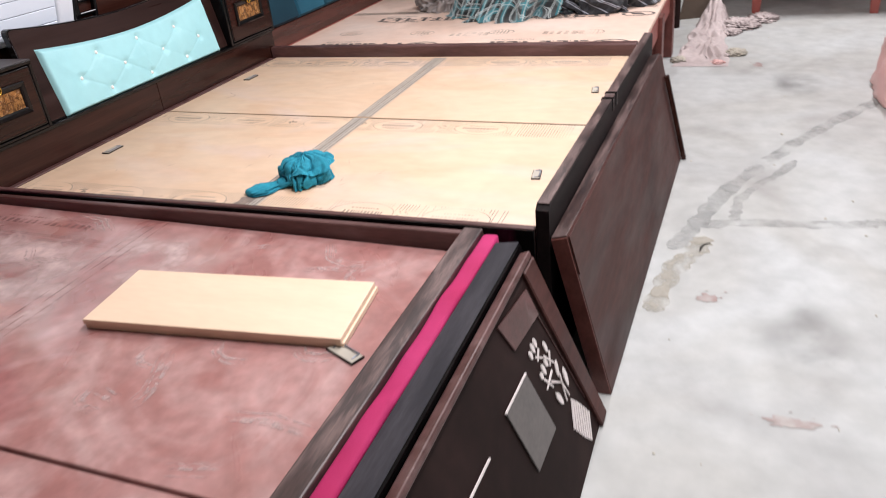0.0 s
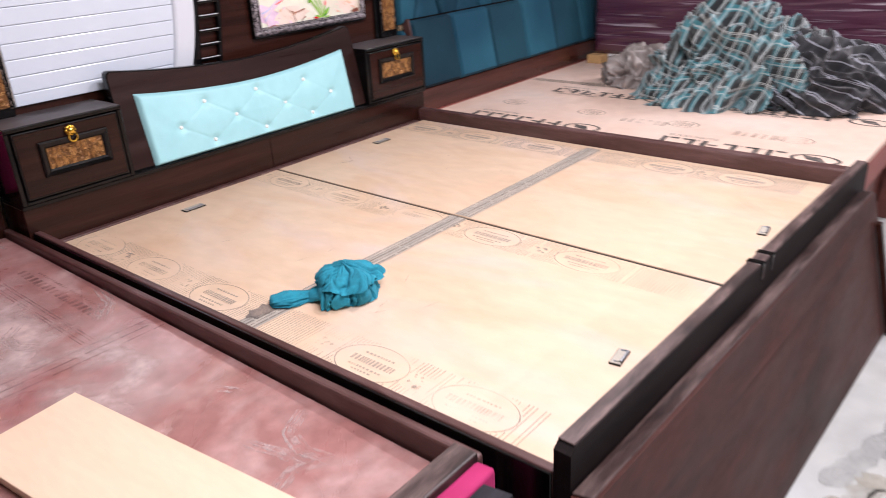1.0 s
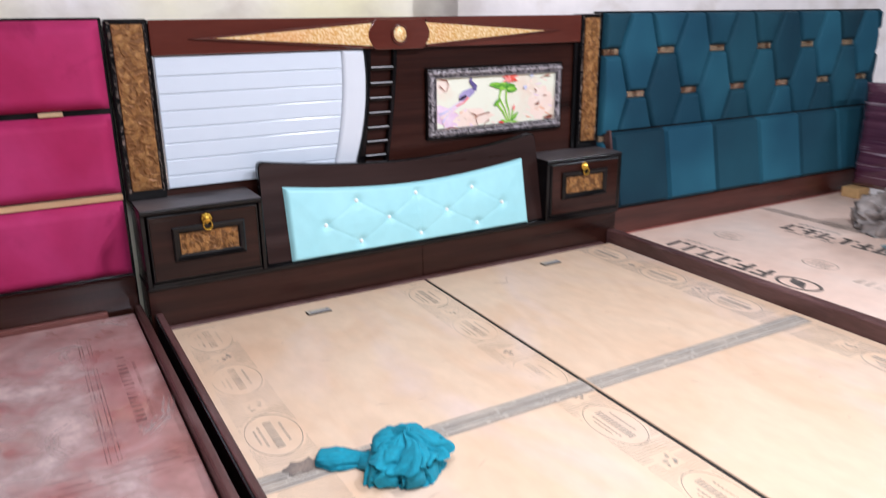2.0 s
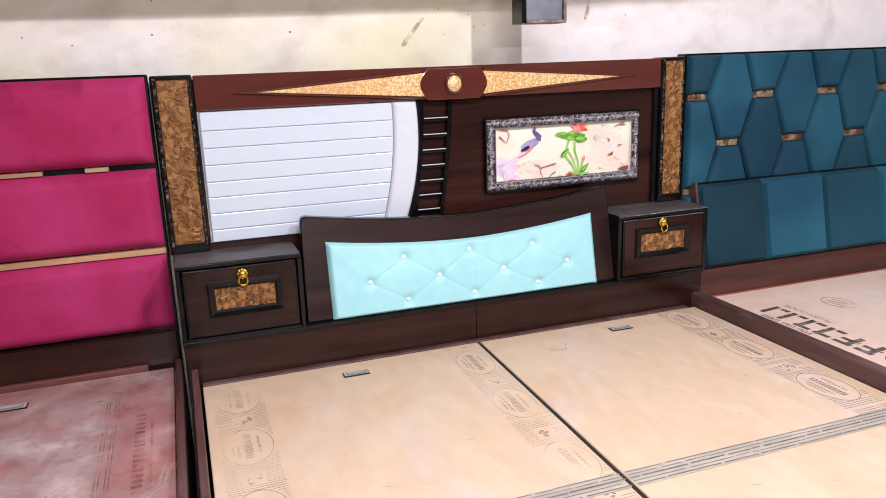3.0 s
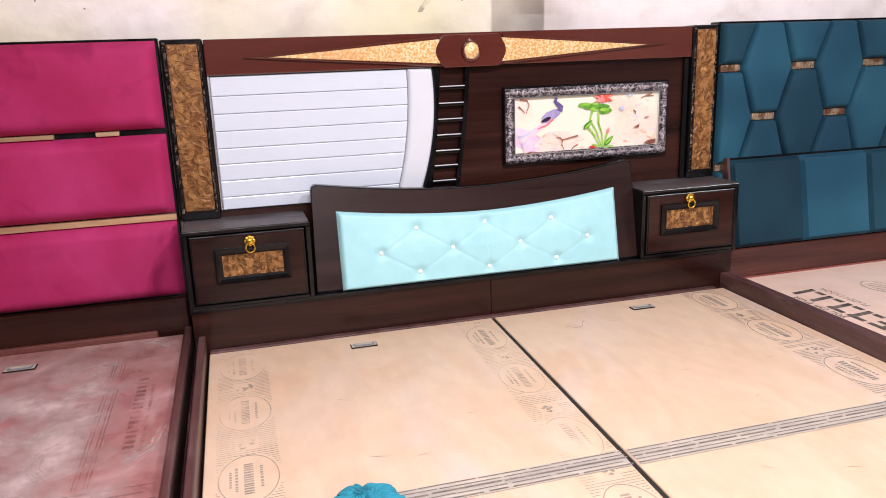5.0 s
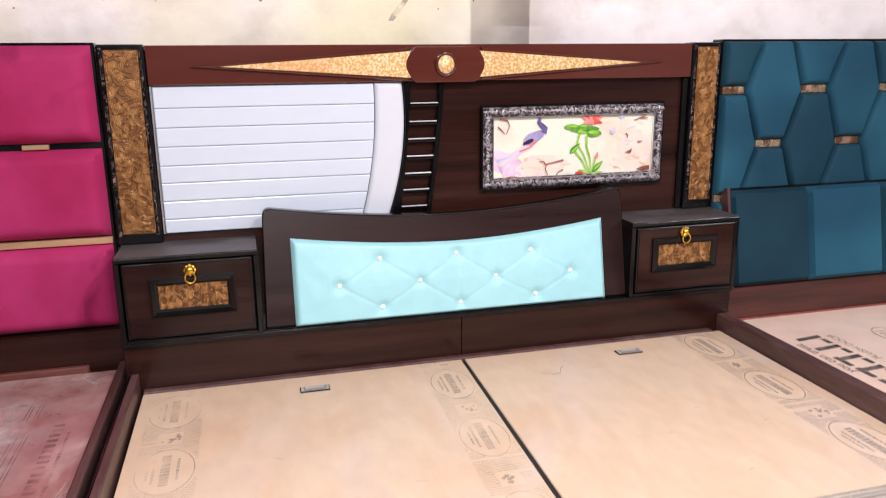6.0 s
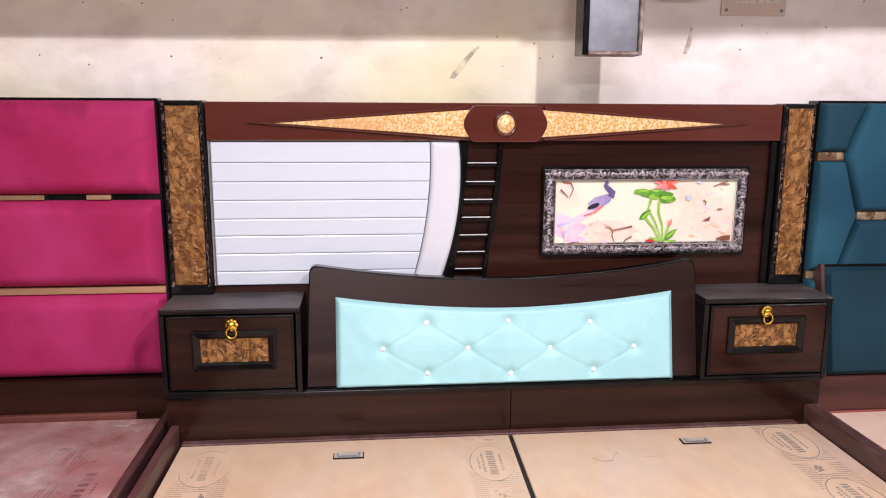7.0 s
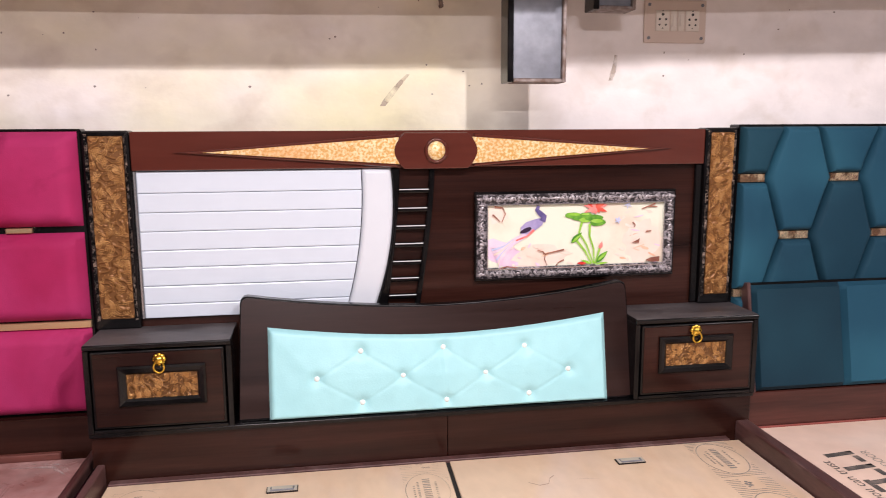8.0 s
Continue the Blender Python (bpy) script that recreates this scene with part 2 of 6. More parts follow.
M = dict(
    p_black=mat("print_dark", (0.02, 0.012, 0.03), 0.2, (0.05, 0.03, 0.07), 30, 1),
    p_lilac=mat("print_lilac", (0.26, 0.22, 0.44), 0.2, (0.46, 0.40, 0.64), 25, 1),
    p_blush=mat("print_blush", (0.84, 0.66, 0.56), 0.2, (0.84, 0.74, 0.66), 14, 1),
    p_rose=mat("print_rose", (0.78, 0.16, 0.15), 0.2, (0.80, 0.34, 0.30), 30, 1),
    p_leaf=mat("print_light_green", (0.22, 0.50, 0.04), 0.2, (0.38, 0.64, 0.12), 30, 1),
    wall=mat("wall_plaster", (0.82, 0.77, 0.755), 0.85, (0.78, 0.725, 0.45), 1.3, 0.9, low=0.30, high=0.62, bump=0.25, bump_scale=40, fine=0.06, stretch=(1, 1, 1.4), edge=(2.95, 2.60), col3=(0.52, 0.44, 0.36), scale3=5.5, amount3=0.6, low3=0.52, high3=0.78, distort3=0.3),
    plain=mat("dark_unseen_wall", (0.20, 0.18, 0.17), 0.9, (0.14, 0.125, 0.12), 1.5, 0.8, bump=0.2, bump_scale=30, fine=0.04),
    floor=mat("dusty_floor", (0.385, 0.39, 0.37), 0.60, (0.27, 0.26, 0.25), 1.7, 0.75, low=0.50, high=0.76, rough_vary=0.12, bump=0.3, bump_scale=25, fine=0.09, distort=1.4, col3=(0.455, 0.48, 0.48), scale3=1.4, amount3=0.7, low3=0.44, high3=0.70, distort3=1.0),
    mortar=mat("floor_mortar", (0.30, 0.31, 0.30), 0.85, (0.42, 0.425, 0.41), 5, 1, bump=0.3, bump_scale=40, fine=0.10, low=0.35, high=0.7, distort=1.0, veil=0.65, veil_scale=9),
    wenge=mat("wenge_laminate", (0.0235, 0.0074, 0.0050), 0.19, (0.040, 0.0136, 0.0096), 4, 1, stretch=(0.3, 7, 7), fine=0.15, bump=0.02, bump_scale=40, rough_vary=0.06, spec=0.25, col3=(0.0060, 0.0028, 0.0027), scale3=1.6, amount3=0.75, low3=0.46, high3=0.7),
    black=mat("black_edge_paint", (0.0028, 0.0025, 0.0028), 0.18, (0.0070, 0.006, 0.0065), 12, 0.8, bump=0.05, rough_vary=0.08, spec=0.30),
    greytop=mat("grey_black_top", (0.040, 0.033, 0.035), 0.5, (0.10, 0.088, 0.09), 6, 0.9, stretch=(1, 2, 1), fine=0.12, rough_vary=0.1),
    mahogany=mat("mahogany_gloss", (0.080, 0.0165, 0.0105), 0.14, (0.10, 0.024, 0.016), 4, 1, stretch=(0.4, 3, 3), fine=0.05, coat=0.25),
    redwood=mat("red_brown_board", (0.10, 0.028, 0.022), 0.4, (0.15, 0.05, 0.04), 6, 1, stretch=(0.4, 3, 3), fine=0.15),
    russet=mat("russet_laminate", (0.045, 0.0125, 0.0090), 0.22, (0.085, 0.025, 0.019), 4, 1, stretch=(0.35, 5, 5), fine=0.15, rough_vary=0.06, spec=0.4),
    rail=mat("brown_rail", (0.062, 0.025, 0.022), 0.42, (0.115, 0.055, 0.052), 7, 1, stretch=(3, 0.5, 3), fine=0.15, bump=0.1, rough_vary=0.1, col3=(0.20, 0.13, 0.125), scale3=6, amount3=0.5, low3=0.55, high3=0.75),
    maroon=mat("maroon_dusty_deck", (0.31, 0.140, 0.128), 0.34, (0.45, 0.275, 0.26), 4.2, 0.85, low=0.40, high=0.8, distort=1.6, fine=0.15, bump=0.05, rough_vary=0.10, coat=0.6, col3=(0.66, 0.52, 0.50), scale3=2.3, amount3=0.6, low3=0.48, high3=0.76, distort3=2.0),
    ply=mat("plywood_deck", (0.66, 0.495, 0.355), 0.5, (0.60, 0.405, 0.265), 2.4, 0.75, stretch=(1.6, 0.8, 1), distort=1.6, fine=0.05, rough_vary=0.08, low=0.42, high=0.72, col3=(0.64, 0.51, 0.45), scale3=1.7, amount3=0.75, distort3=1.2),
    plyr=mat("pinkish_plywood", (0.76, 0.575, 0.475), 0.55, (0.70, 0.50, 0.40), 2.2, 0.8, distort=0.8, fine=0.05, col3=(0.78, 0.66, 0.58), scale3=2.0),
    offcut=mat("light_offcut", (0.76, 0.585, 0.43), 0.5, (0.72, 0.53, 0.38), 4, 0.8, stretch=(3, 0.7, 1), distort=0.5, fine=0.03),
    ink=mat("grey_print", (0.32, 0.285, 0.245), 0.7, (0.44, 0.36, 0.285), 18, 1, fine=0.15, veil=0.9, veil_scale=6),
    inkbold=mat("bold_dark_print", (0.075, 0.065, 0.060), 0.7, (0.25, 0.20, 0.17), 30, 1, fine=0.2, low=0.45, high=0.75),
    inkdark=mat("dark_print", (0.13, 0.11, 0.10), 0.7, (0.27, 0.21, 0.17), 22, 1, fine=0.2),
    tape=mat("grey_tape", (0.37, 0.34, 0.30), 0.5, (0.52, 0.455, 0.38), 12, 1, fine=0.1, stretch=(0.5, 3, 1)),
    faint=mat("faint_dark_print", (0.20, 0.085, 0.080), 0.5, (0.30, 0.14, 0.13), 9, 1, fine=0.2, veil=0.55, veil_scale=22),
    shine=mat("painted_white_highlight", (0.62, 0.62, 0.65), 0.25),
    inkmid=mat("grey_print_strong", (0.22, 0.20, 0.185), 0.7, (0.38, 0.325, 0.27), 18, 1, fine=0.2),
    worn=mat("worn_grey_edge", (0.040, 0.022, 0.020), 0.45, (0.135, 0.088, 0.080), 11, 1, stretch=(0.5, 3, 3), fine=0.3, rough_vary=0.12, low=0.42, high=0.7, col3=(0.014, 0.008, 0.008), scale3=14, amount3=0.7, low3=0.52, high3=0.62),
    silver_orn=mat("silvered_ornament", (0.44, 0.405, 0.425), 0.3, (0.20, 0.18, 0.19), 60, 1, metal=0.35, low=0.42, high=0.6),
    dull=mat("dull_brown_laminate", (0.050, 0.0180, 0.0150), 0.5, (0.080, 0.032, 0.027), 5, 1, stretch=(0.5, 3, 2), fine=0.2, rough_vary=0.12, spec=0.2, col3=(0.022, 0.0085, 0.008), scale3=3.0, amount3=0.7, low3=0.48, high3=0.7, distort3=1.2),
    matte=mat("matte_dark_stain", (0.008, 0.0055, 0.0055), 0.6, (0.018, 0.012, 0.012), 8, 1, stretch=(0.5, 3, 3), fine=0.2, spec=0.15),
    navy=mat("blue_black_paint", (0.014, 0.014, 0.019), 0.5, (0.035, 0.033, 0.040), 10, 1, stretch=(0.5, 3, 3), fine=0.2, spec=0.25),
    pale=mat("ceiling_plaster", (0.66, 0.64, 0.62), 0.9, (0.58, 0.55, 0.52), 1.5, 0.8, bump=0.2, bump_scale=30, fine=0.04),
    seam=mat("dark_gap", (0.012, 0.009, 0.008), 0.8),
    white=mat("white_acrylic", (0.635, 0.695, 0.775), 0.22, (0.605, 0.665, 0.75), 3, 0.6, coat=0.2, fine=0.01),
    cream=mat("cream_acrylic", (0.65, 0.685, 0.74), 0.25, (0.62, 0.65, 0.705), 3, 0.6, fine=0.01),
    silver=mat("silver_trim", (0.75, 0.75, 0.76), 0.25, metal=1.0),
    gold=mat("polished_gold", (0.95, 0.70, 0.42), 0.30, (0.85, 0.55, 0.30), 5, 1, metal=0.9, stretch=(0.5, 1, 6)),
    # its bright and dark patches paint in mirrored reflections
    brass=mat("brass_painted_reflections", (0.92, 0.70, 0.46), 0.14, (0.34, 0.20, 0.12), 30, 1, metal=0.8, bump=0.9, bump_scale=25, low=0.45, high=0.55),
    knob=mat("yellow_brass", (0.85, 0.55, 0.08), 0.2, metal=1.0),
    gilt=mat("rubbed_gilt_relief", (0.40, 0.19, 0.060), 0.30, (0.60, 0.34, 0.13), 60, 1, metal=0.5, fine=0.15),
    worn_gilt=mat("worn_relief_edge", (0.030, 0.022, 0.018), 0.35, (0.34, 0.25, 0.20), 45, 1, metal=0.4, low=0.45, high=0.65),
    satin=mat("satin_wenge", (0.020, 0.0090, 0.0075), 0.34, (0.032, 0.0150, 0.0128), 4, 1, stretch=(0.3, 6, 6), fine=0.10, rough_vary=0.08, spec=0.22, col3=(0.011, 0.0055, 0.0055), scale3=1.5, amount3=0.7, low3=0.46, high3=0.7),
    carve=carved("bronze_carving", (0.235, 0.100, 0.030), (0.185, 0.078, 0.024), 22),
    carve_s=carved("bronze_carving_small", (0.215, 0.098, 0.030), (0.14, 0.062, 0.021), 26),
    wing=mat("gilded_wing", (0.60, 0.33, 0.085), 0.35, (0.80, 0.63, 0.37), 130, 1, low=0.44, high=0.58, metal=0.12, bump=0.4, bump_scale=200, fine=0.15, col3=(0.62, 0.27, 0.09), scale3=4, amount3=0.6),
    pink=mat("magenta_velvet", (0.335, 0.015, 0.082), 0.75, (0.42, 0.034, 0.140), 3.2, 0.9, sheen=0.2, distort=0.8, fine=0.05, bump=0.15, bump_scale=400, spec=0.2, col3=(0.19, 0.005, 0.048), scale3=5, amount3=0.7, low3=0.55, high3=0.75, distort3=1.5),
    teal=mat("teal_velvet", (0.0033, 0.019, 0.032), 0.75, (0.0070, 0.035, 0.052), 2.2, 1.0, sheen=0.13, fine=0.04, bump=0.15, bump_scale=400, island=2.2, spec=0.2, low=0.36, high=0.64, detail=2.0),
    aqua=mat("turquoise_leather", (0.33, 0.645, 0.69), 0.45, (0.38, 0.70, 0.735), 4, 0.8, fine=0.02, bump=0.12, bump_scale=220),
    pearl=mat("pearl_button", (0.85, 0.82, 0.78), 0.12, coat=0.6),
    frame_pic=mat("black_moulding", (0.020, 0.017, 0.02), 0.28, (0.30, 0.27, 0.29), 70, 1, low=0.48, high=0.60, bump=0.5, bump_scale=90, distort=1.5),
    picture=mat("printed_sheet", (0.78, 0.79, 0.66), 0.15, (0.78, 0.64, 0.52), 7, 0.9, low=0.5, high=0.7, coat=0.4),
    p_red=mat("print_red", (0.62, 0.03, 0.03), 0.2, (0.75, 0.15, 0.10), 30, 1),
    p_green=mat("print_green", (0.045, 0.22, 0.02), 0.2, (0.20, 0.46, 0.06), 40, 1),
    p_violet=mat("print_violet", (0.06, 0.05, 0.17), 0.2, (0.20, 0.16, 0.36), 25, 1),
    p_mauve=mat("print_mauve", (0.72, 0.50, 0.68), 0.2, (0.80, 0.66, 0.76), 25, 1),
    p_brown=mat("print_brown", (0.20, 0.07, 0.05), 0.2, (0.42, 0.2, 0.14), 30, 1),
    p_peach=mat("print_peach", (0.80, 0.45, 0.30), 0.2, (0.82, 0.62, 0.48), 20, 1),
    p_blue=mat("print_blue", (0.52, 0.56, 0.78), 0.2),
    rag=mat("teal_cotton_rag", (0.008, 0.185, 0.265), 0.9, (0.014, 0.26, 0.36), 12, 1, fine=0.15, bump=0.4, bump_scale=500, sheen=0.1),
    plaid=plaid("checked_blanket", (0.10, 0.125, 0.125), (0.009, 0.010, 0.012), (0.52, 0.57, 0.56), (0.035, 0.25, 0.30), 14.0),
    striped=plaid("dark_striped_cloth", (0.014, 0.014, 0.017), (0.006, 0.006, 0.008), (0.36, 0.37, 0.42), (0.010, 0.010, 0.013), 11.0, 0.1),
    bag=mat("crumpled_grey_plastic", (0.42, 0.38, 0.36), 0.25, (0.20, 0.17, 0.16), 9, 1, bump=0.6, bump_scale=40),
    # pale streaks in this colour stand in for highlights on the film
    wrap=mat("purple_film_painted_streaks", (0.070, 0.019, 0.042), 0.10, (0.12, 0.045, 0.075), 6, 1, stretch=(1, 0.3, 8), coat=0.8, bump=0.8, bump_scale=10, rough_vary=0.05, col3=(0.52, 0.44, 0.50), scale3=5, amount3=0.8, low3=0.60, high3=0.70, distort3=0.3),
    block=mat("pine_block", (0.62, 0.40, 0.18), 0.6, (0.52, 0.32, 0.14), 20, 1, stretch=(1, 6, 6)),
    steel=mat("dull_steel_box", (0.16, 0.17, 0.20), 0.4, (0.26, 0.27, 0.30), 7, 1, metal=0.4, fine=0.1, rough_vary=0.1),
    rust=mat("rusty_edge", (0.14, 0.09, 0.07), 0.6, (0.30, 0.26, 0.25), 50, 1, metal=0.3),
    socket=mat("socket_plate", (0.64, 0.53, 0.46), 0.4, (0.56, 0.46, 0.40), 5, 0.5),
    switch=mat("switch_cream", (0.68, 0.62, 0.55), 0.35),
    hole=mat("socket_hole", (0.01, 0.01, 0.01), 0.6),
    paper=mat("dusty_sheet", (0.50, 0.43, 0.415), 0.85, (0.36, 0.30, 0.29), 6, 1, fine=0.08, bump=0.4, bump_scale=30),
    peel=mat("peeled_screed", (0.44, 0.41, 0.33), 0.85, (0.34, 0.32, 0.275), 14, 1, bump=0.6, bump_scale=40, veil=0.9, veil_scale=14),
    grime=mat("soft_grime", (0.22, 0.22, 0.215), 0.9, (0.27, 0.26, 0.25), 6, 1, veil=0.48, veil_scale=5, soft_rim=True),
    scrap=mat("pale_scrap", (0.47, 0.435, 0.36), 0.85, (0.36, 0.33, 0.285), 14, 1, bump=0.5, bump_scale=50),
    card=mat("brown_cardboard", (0.085, 0.060, 0.042), 0.8, (0.11, 0.08, 0.06), 5, 1, fine=0.06),
    redmetal=mat("red_oxide_paint", (0.24, 0.055, 0.042), 0.45, (0.30, 0.08, 0.065), 6, 1, fine=0.08),
    dark=mat("dark_board", (0.0135, 0.0068, 0.006), 0.6, (0.026, 0.0135, 0.012), 4, 1, fine=0.15, spec=0.10, distort=1.0),
    decal=mat("white_inlay", (0.70, 0.64, 0.62), 0.4, (0.6, 0.54, 0.52), 20, 0.7),
    diamond=mat("inlay_painted_reflection", (0.075, 0.065, 0.06), 0.35, (0.10, 0.085, 0.08), 15, 1, fine=0.15, coat=0.2),
    blush=mat("pink_wrapped_bundle", (0.70, 0.45, 0.42), 0.4, (0.62, 0.36, 0.34), 5, 1, bump=0.5, bump_scale=15),
    dust_sheen=mat("thin_dust_and_sheen", (0.56, 0.42, 0.40), 0.9, (0.62, 0.50, 0.48), 8, 1, fine=0.1, veil=0.85, veil_scale=7, soft_rim=True),
    dust=mat("dust_mark", (0.50, 0.36, 0.34), 0.9, (0.60, 0.47, 0.45), 25, 1, fine=0.1, veil=0.55),
    rubbish=mat("stain_rust", (0.30, 0.225, 0.21), 0.9, (0.40, 0.375, 0.355), 16, 1, low=0.4, high=0.6),
    mark=mat("pencil_mark", (0.42, 0.30, 0.24), 0.9),
    smear=mat("wall_smear", (0.40, 0.33, 0.27), 0.9, (0.52, 0.44, 0.37), 12, 1, veil=0.7, veil_scale=26),
    enamel=mat("lamp_enamel", (0.7, 0.7, 0.7), 0.4),
)


# ---- building helpers ----
def bx(bm, x0, x1, y0, y1, z0, z1, bevel=0.0, seg=1, m=None):
    made = bmesh.ops.create_cube(bm, size=1.0)["verts"]
    for v in made:
        v.co = Vector(((x0 + x1) / 2 + v.co.x * (x1 - x0), (y0 + y1) / 2 + v.co.y * (y1 - y0), (z0 + z1) / 2 + v.co.z * (z1 - z0)))
    if bevel:
        edges = list({e for v in made for e in v.link_edges})
        r = bmesh.ops.bevel(bm, geom=edges, offset=bevel, segments=seg, profile=0.5, affect="EDGES")
        made = list({v for f in r["faces"] for v in f.verts} | {v for v in made if v.is_valid})
    if m is not None:
        for v in made:
            v.co = m @ v.co
    return made


def cyl(bm, a, b, r0, r1=None, n=12, caps=True):
    a, b = Vector(a), Vector(b)
    d = b - a
    m = Matrix.Translation((a + b) / 2) @ d.to_track_quat("Z", "Y").to_matrix().to_4x4()
    return bmesh.ops.create_cone(bm, cap_ends=caps, segments=n, radius1=r0, radius2=r0 if r1 is None else r1, depth=d.length, matrix=m)["verts"]


def ball(bm, c, r, n=10, squash=(1, 1, 1)):
    return bmesh.ops.create_uvsphere(bm, u_segments=n, v_segments=max(5, n // 2 + 1), radius=r, matrix=Matrix.Translation(c) @ Matrix.Diagonal((*squash, 1)))["verts"]


def tube(bm, pts, r, n=6, closed=False):
    """A round rod along points."""
    pts = [Vector(p) for p in pts]
    k, rings = len(pts), []
    for i, p in enumerate(pts):
        a, b = (pts[i - 1], pts[(i + 1) % k]) if closed else (pts[max(i - 1, 0)], pts[min(i + 1, k - 1)])
        d = (b - a).normalized()
        s = d.orthogonal().normalized() if abs(d.y) > 0.9 else d.cross(Vector((0, 1, 0))).normalized()
        u = d.cross(s)
        rr = r[i] if isinstance(r, (list, tuple)) else r
        rings.append([bm.verts.new(p + rr * (math.cos(2 * math.pi * j / n) * s + math.sin(2 * math.pi * j / n) * u)) for j in range(n)])
    for i in range(k if closed else k - 1):
        a, b = rings[i], rings[(i + 1) % k]
        for j in range(n):
            bm.faces.new((a[j], a[(j + 1) % n], b[(j + 1) % n], b[j]))
    if not closed:
        bm.faces.new(rings[0][::-1])
        bm.faces.new(rings[-1])


def slab(bm, pts, normal, depth, bevel=0.0, seg=1):
    """A flat outline given thickness along a direction, with its front rim bevelled. The outline lies on the back."""
    n = Vector(normal)
    back = [bm.verts.new(Vector(p)) for p in pts]
    front = [bm.verts.new(Vector(p) + n * depth) for p in pts]
    k = len(pts)
    bm.faces.new(back[::-1])
    f = bm.faces.new(front)
    for i in range(k):
        bm.faces.new((back[i], back[(i + 1) % k], front[(i + 1) % k], front[i]))
    bmesh.ops.recalc_face_normals(bm, faces=bm.faces[:])
    if bevel:
        bmesh.ops.bevel(bm, geom=list(f.edges), offset=bevel, segments=seg, profile=0.5, affect="EDGES")


def pad(bm, pts, normal, depth, steps=5, soft=0.12, floor=0.3):
    """A stuffed, rounded cushion over a convex outline."""
    n = Vector(normal)
    pts = [Vector(p) for p in pts]
    c = sum(pts, Vector()) / len(pts)
    fine = []
    for i, p in enumerate(pts):
        q = pts[(i + 1) % len(pts)]
        for k in range(4):
            fine.append(p.lerp(q, k / 4))
    rings = []
    for s in range(steps + 1):
        a = s / steps * math.pi / 2
        inset, up = soft * (1 - math.cos(a)), depth * (floor + (1 - floor) * math.sin(a))
        ring = []
        for p in fine:
            d = (c - p)
            ring.append(bm.verts.new(p + d.normalized() * min(inset, d.length * 0.8) + n * up))
        rings.append(ring)
    base = [bm.verts.new(p) for p in fine]
    rings.insert(0, base)
    k = len(fine)
    for a, b in zip(rings, rings[1:]):
        for i in range(k):
            bm.faces.new((a[i], a[(i + 1) % k], b[(i + 1) % k], b[i]))
    top = bm.verts.new(c + n * depth * 1.04)
    for i in range(k):
        bm.faces.new((rings[-1][i], rings[-1][(i + 1) % k], top))
    bmesh.ops.recalc_face_normals(bm, faces=bm.faces[:])


def sheet(bm, nu, nv, f, uv=None):
    """A grid of points f(u, v), with u and v from 0 to 1."""
    grid = [[bm.verts.new(f(i / nu, j / nv)) for j in range(nv + 1)] for i in range(nu + 1)]
    layer = bm.loops.layers.uv.verify() if uv else None
    for i in range(nu):
        for j in range(nv):
            face = bm.faces.new((grid[i][j], grid[i + 1][j], grid[i + 1][j + 1], grid[i][j + 1]))
            if uv:
                for lp, (a, b) in zip(face.loops, ((i, j), (i + 1, j), (i + 1, j + 1), (i, j + 1))):
                    lp[layer].uv = uv(grid[a][b].co)
    return grid


def mitred(bm, x0, x1, z0, z1, w, back, front, lip=0.004):
    """A picture-frame moulding with mitred corners, facing -y; w is its face width."""
    prof = [(0.0, back), (0.0, front + lip), (w * 0.22, front), (w * 0.70, front + lip * 0.4), (w, front + lip * 1.6), (w, back)]
    rings = []
    for d, y in prof:
        rings.append([bm.verts.new(p) for p in ((x0 + d, y, z0 + d), (x1 - d, y, z0 + d), (x1 - d, y, z1 - d), (x0 + d, y, z1 - d))])
    for a, b in zip(rings, rings[1:] + rings[:1]):
        for i in range(4):
            bm.faces.new((a[i], a[(i + 1) % 4], b[(i + 1) % 4], b[i]))
    bmesh.ops.recalc_face_normals(bm, faces=bm.faces[:])


def part(name, bm, material, parent=None, label="", smooth=False, kind=""):
    me = bpy.data.meshes.new(name)
    if smooth:
        for f in bm.faces:
            f.smooth = True
        for e in bm.edges:
            e.smooth = not (len(e.link_faces) == 2 and e.calc_face_angle(0) > 0.7)
    bm.to_mesh(me)
    bm.free()
    me.materials.append(M[material])
    ob = new(name, me)
    if parent:
        ob.parent = parent
        ob.matrix_parent_inverse = parent.matrix_basis.inverted() if parent.type == "EMPTY" else Matrix.Identity(4)
    if label or kind:
        tagged(ob, label, kind=kind)
    return ob


def box(name, material, parent, x0, x1, y0, y1, z0, z1, bevel=0.003, seg=2, label=""):
    bm = bmesh.new()
    bx(bm, x0, x1, y0, y1, z0, z1, bevel, seg)
    return part(name, bm, material, parent, label)


def thing(name, at, label, category, group=""):
    ob = new(name)
    ob.location = at
    ob.empty_display_size = 0.1
    ob.matrix_basis = Matrix.Translation(at)
    return tagged(ob, label, category, group)


def setting(name, material, x0, x1, y0, y1, z0, z1, label):
    bm = bmesh.new()
    bx(bm, x0, x1, y0, y1, z0, z1)
    return tagged(part(name, bm, material), label, name.split("_")[0], kind="structure")


R = random.Random(7)

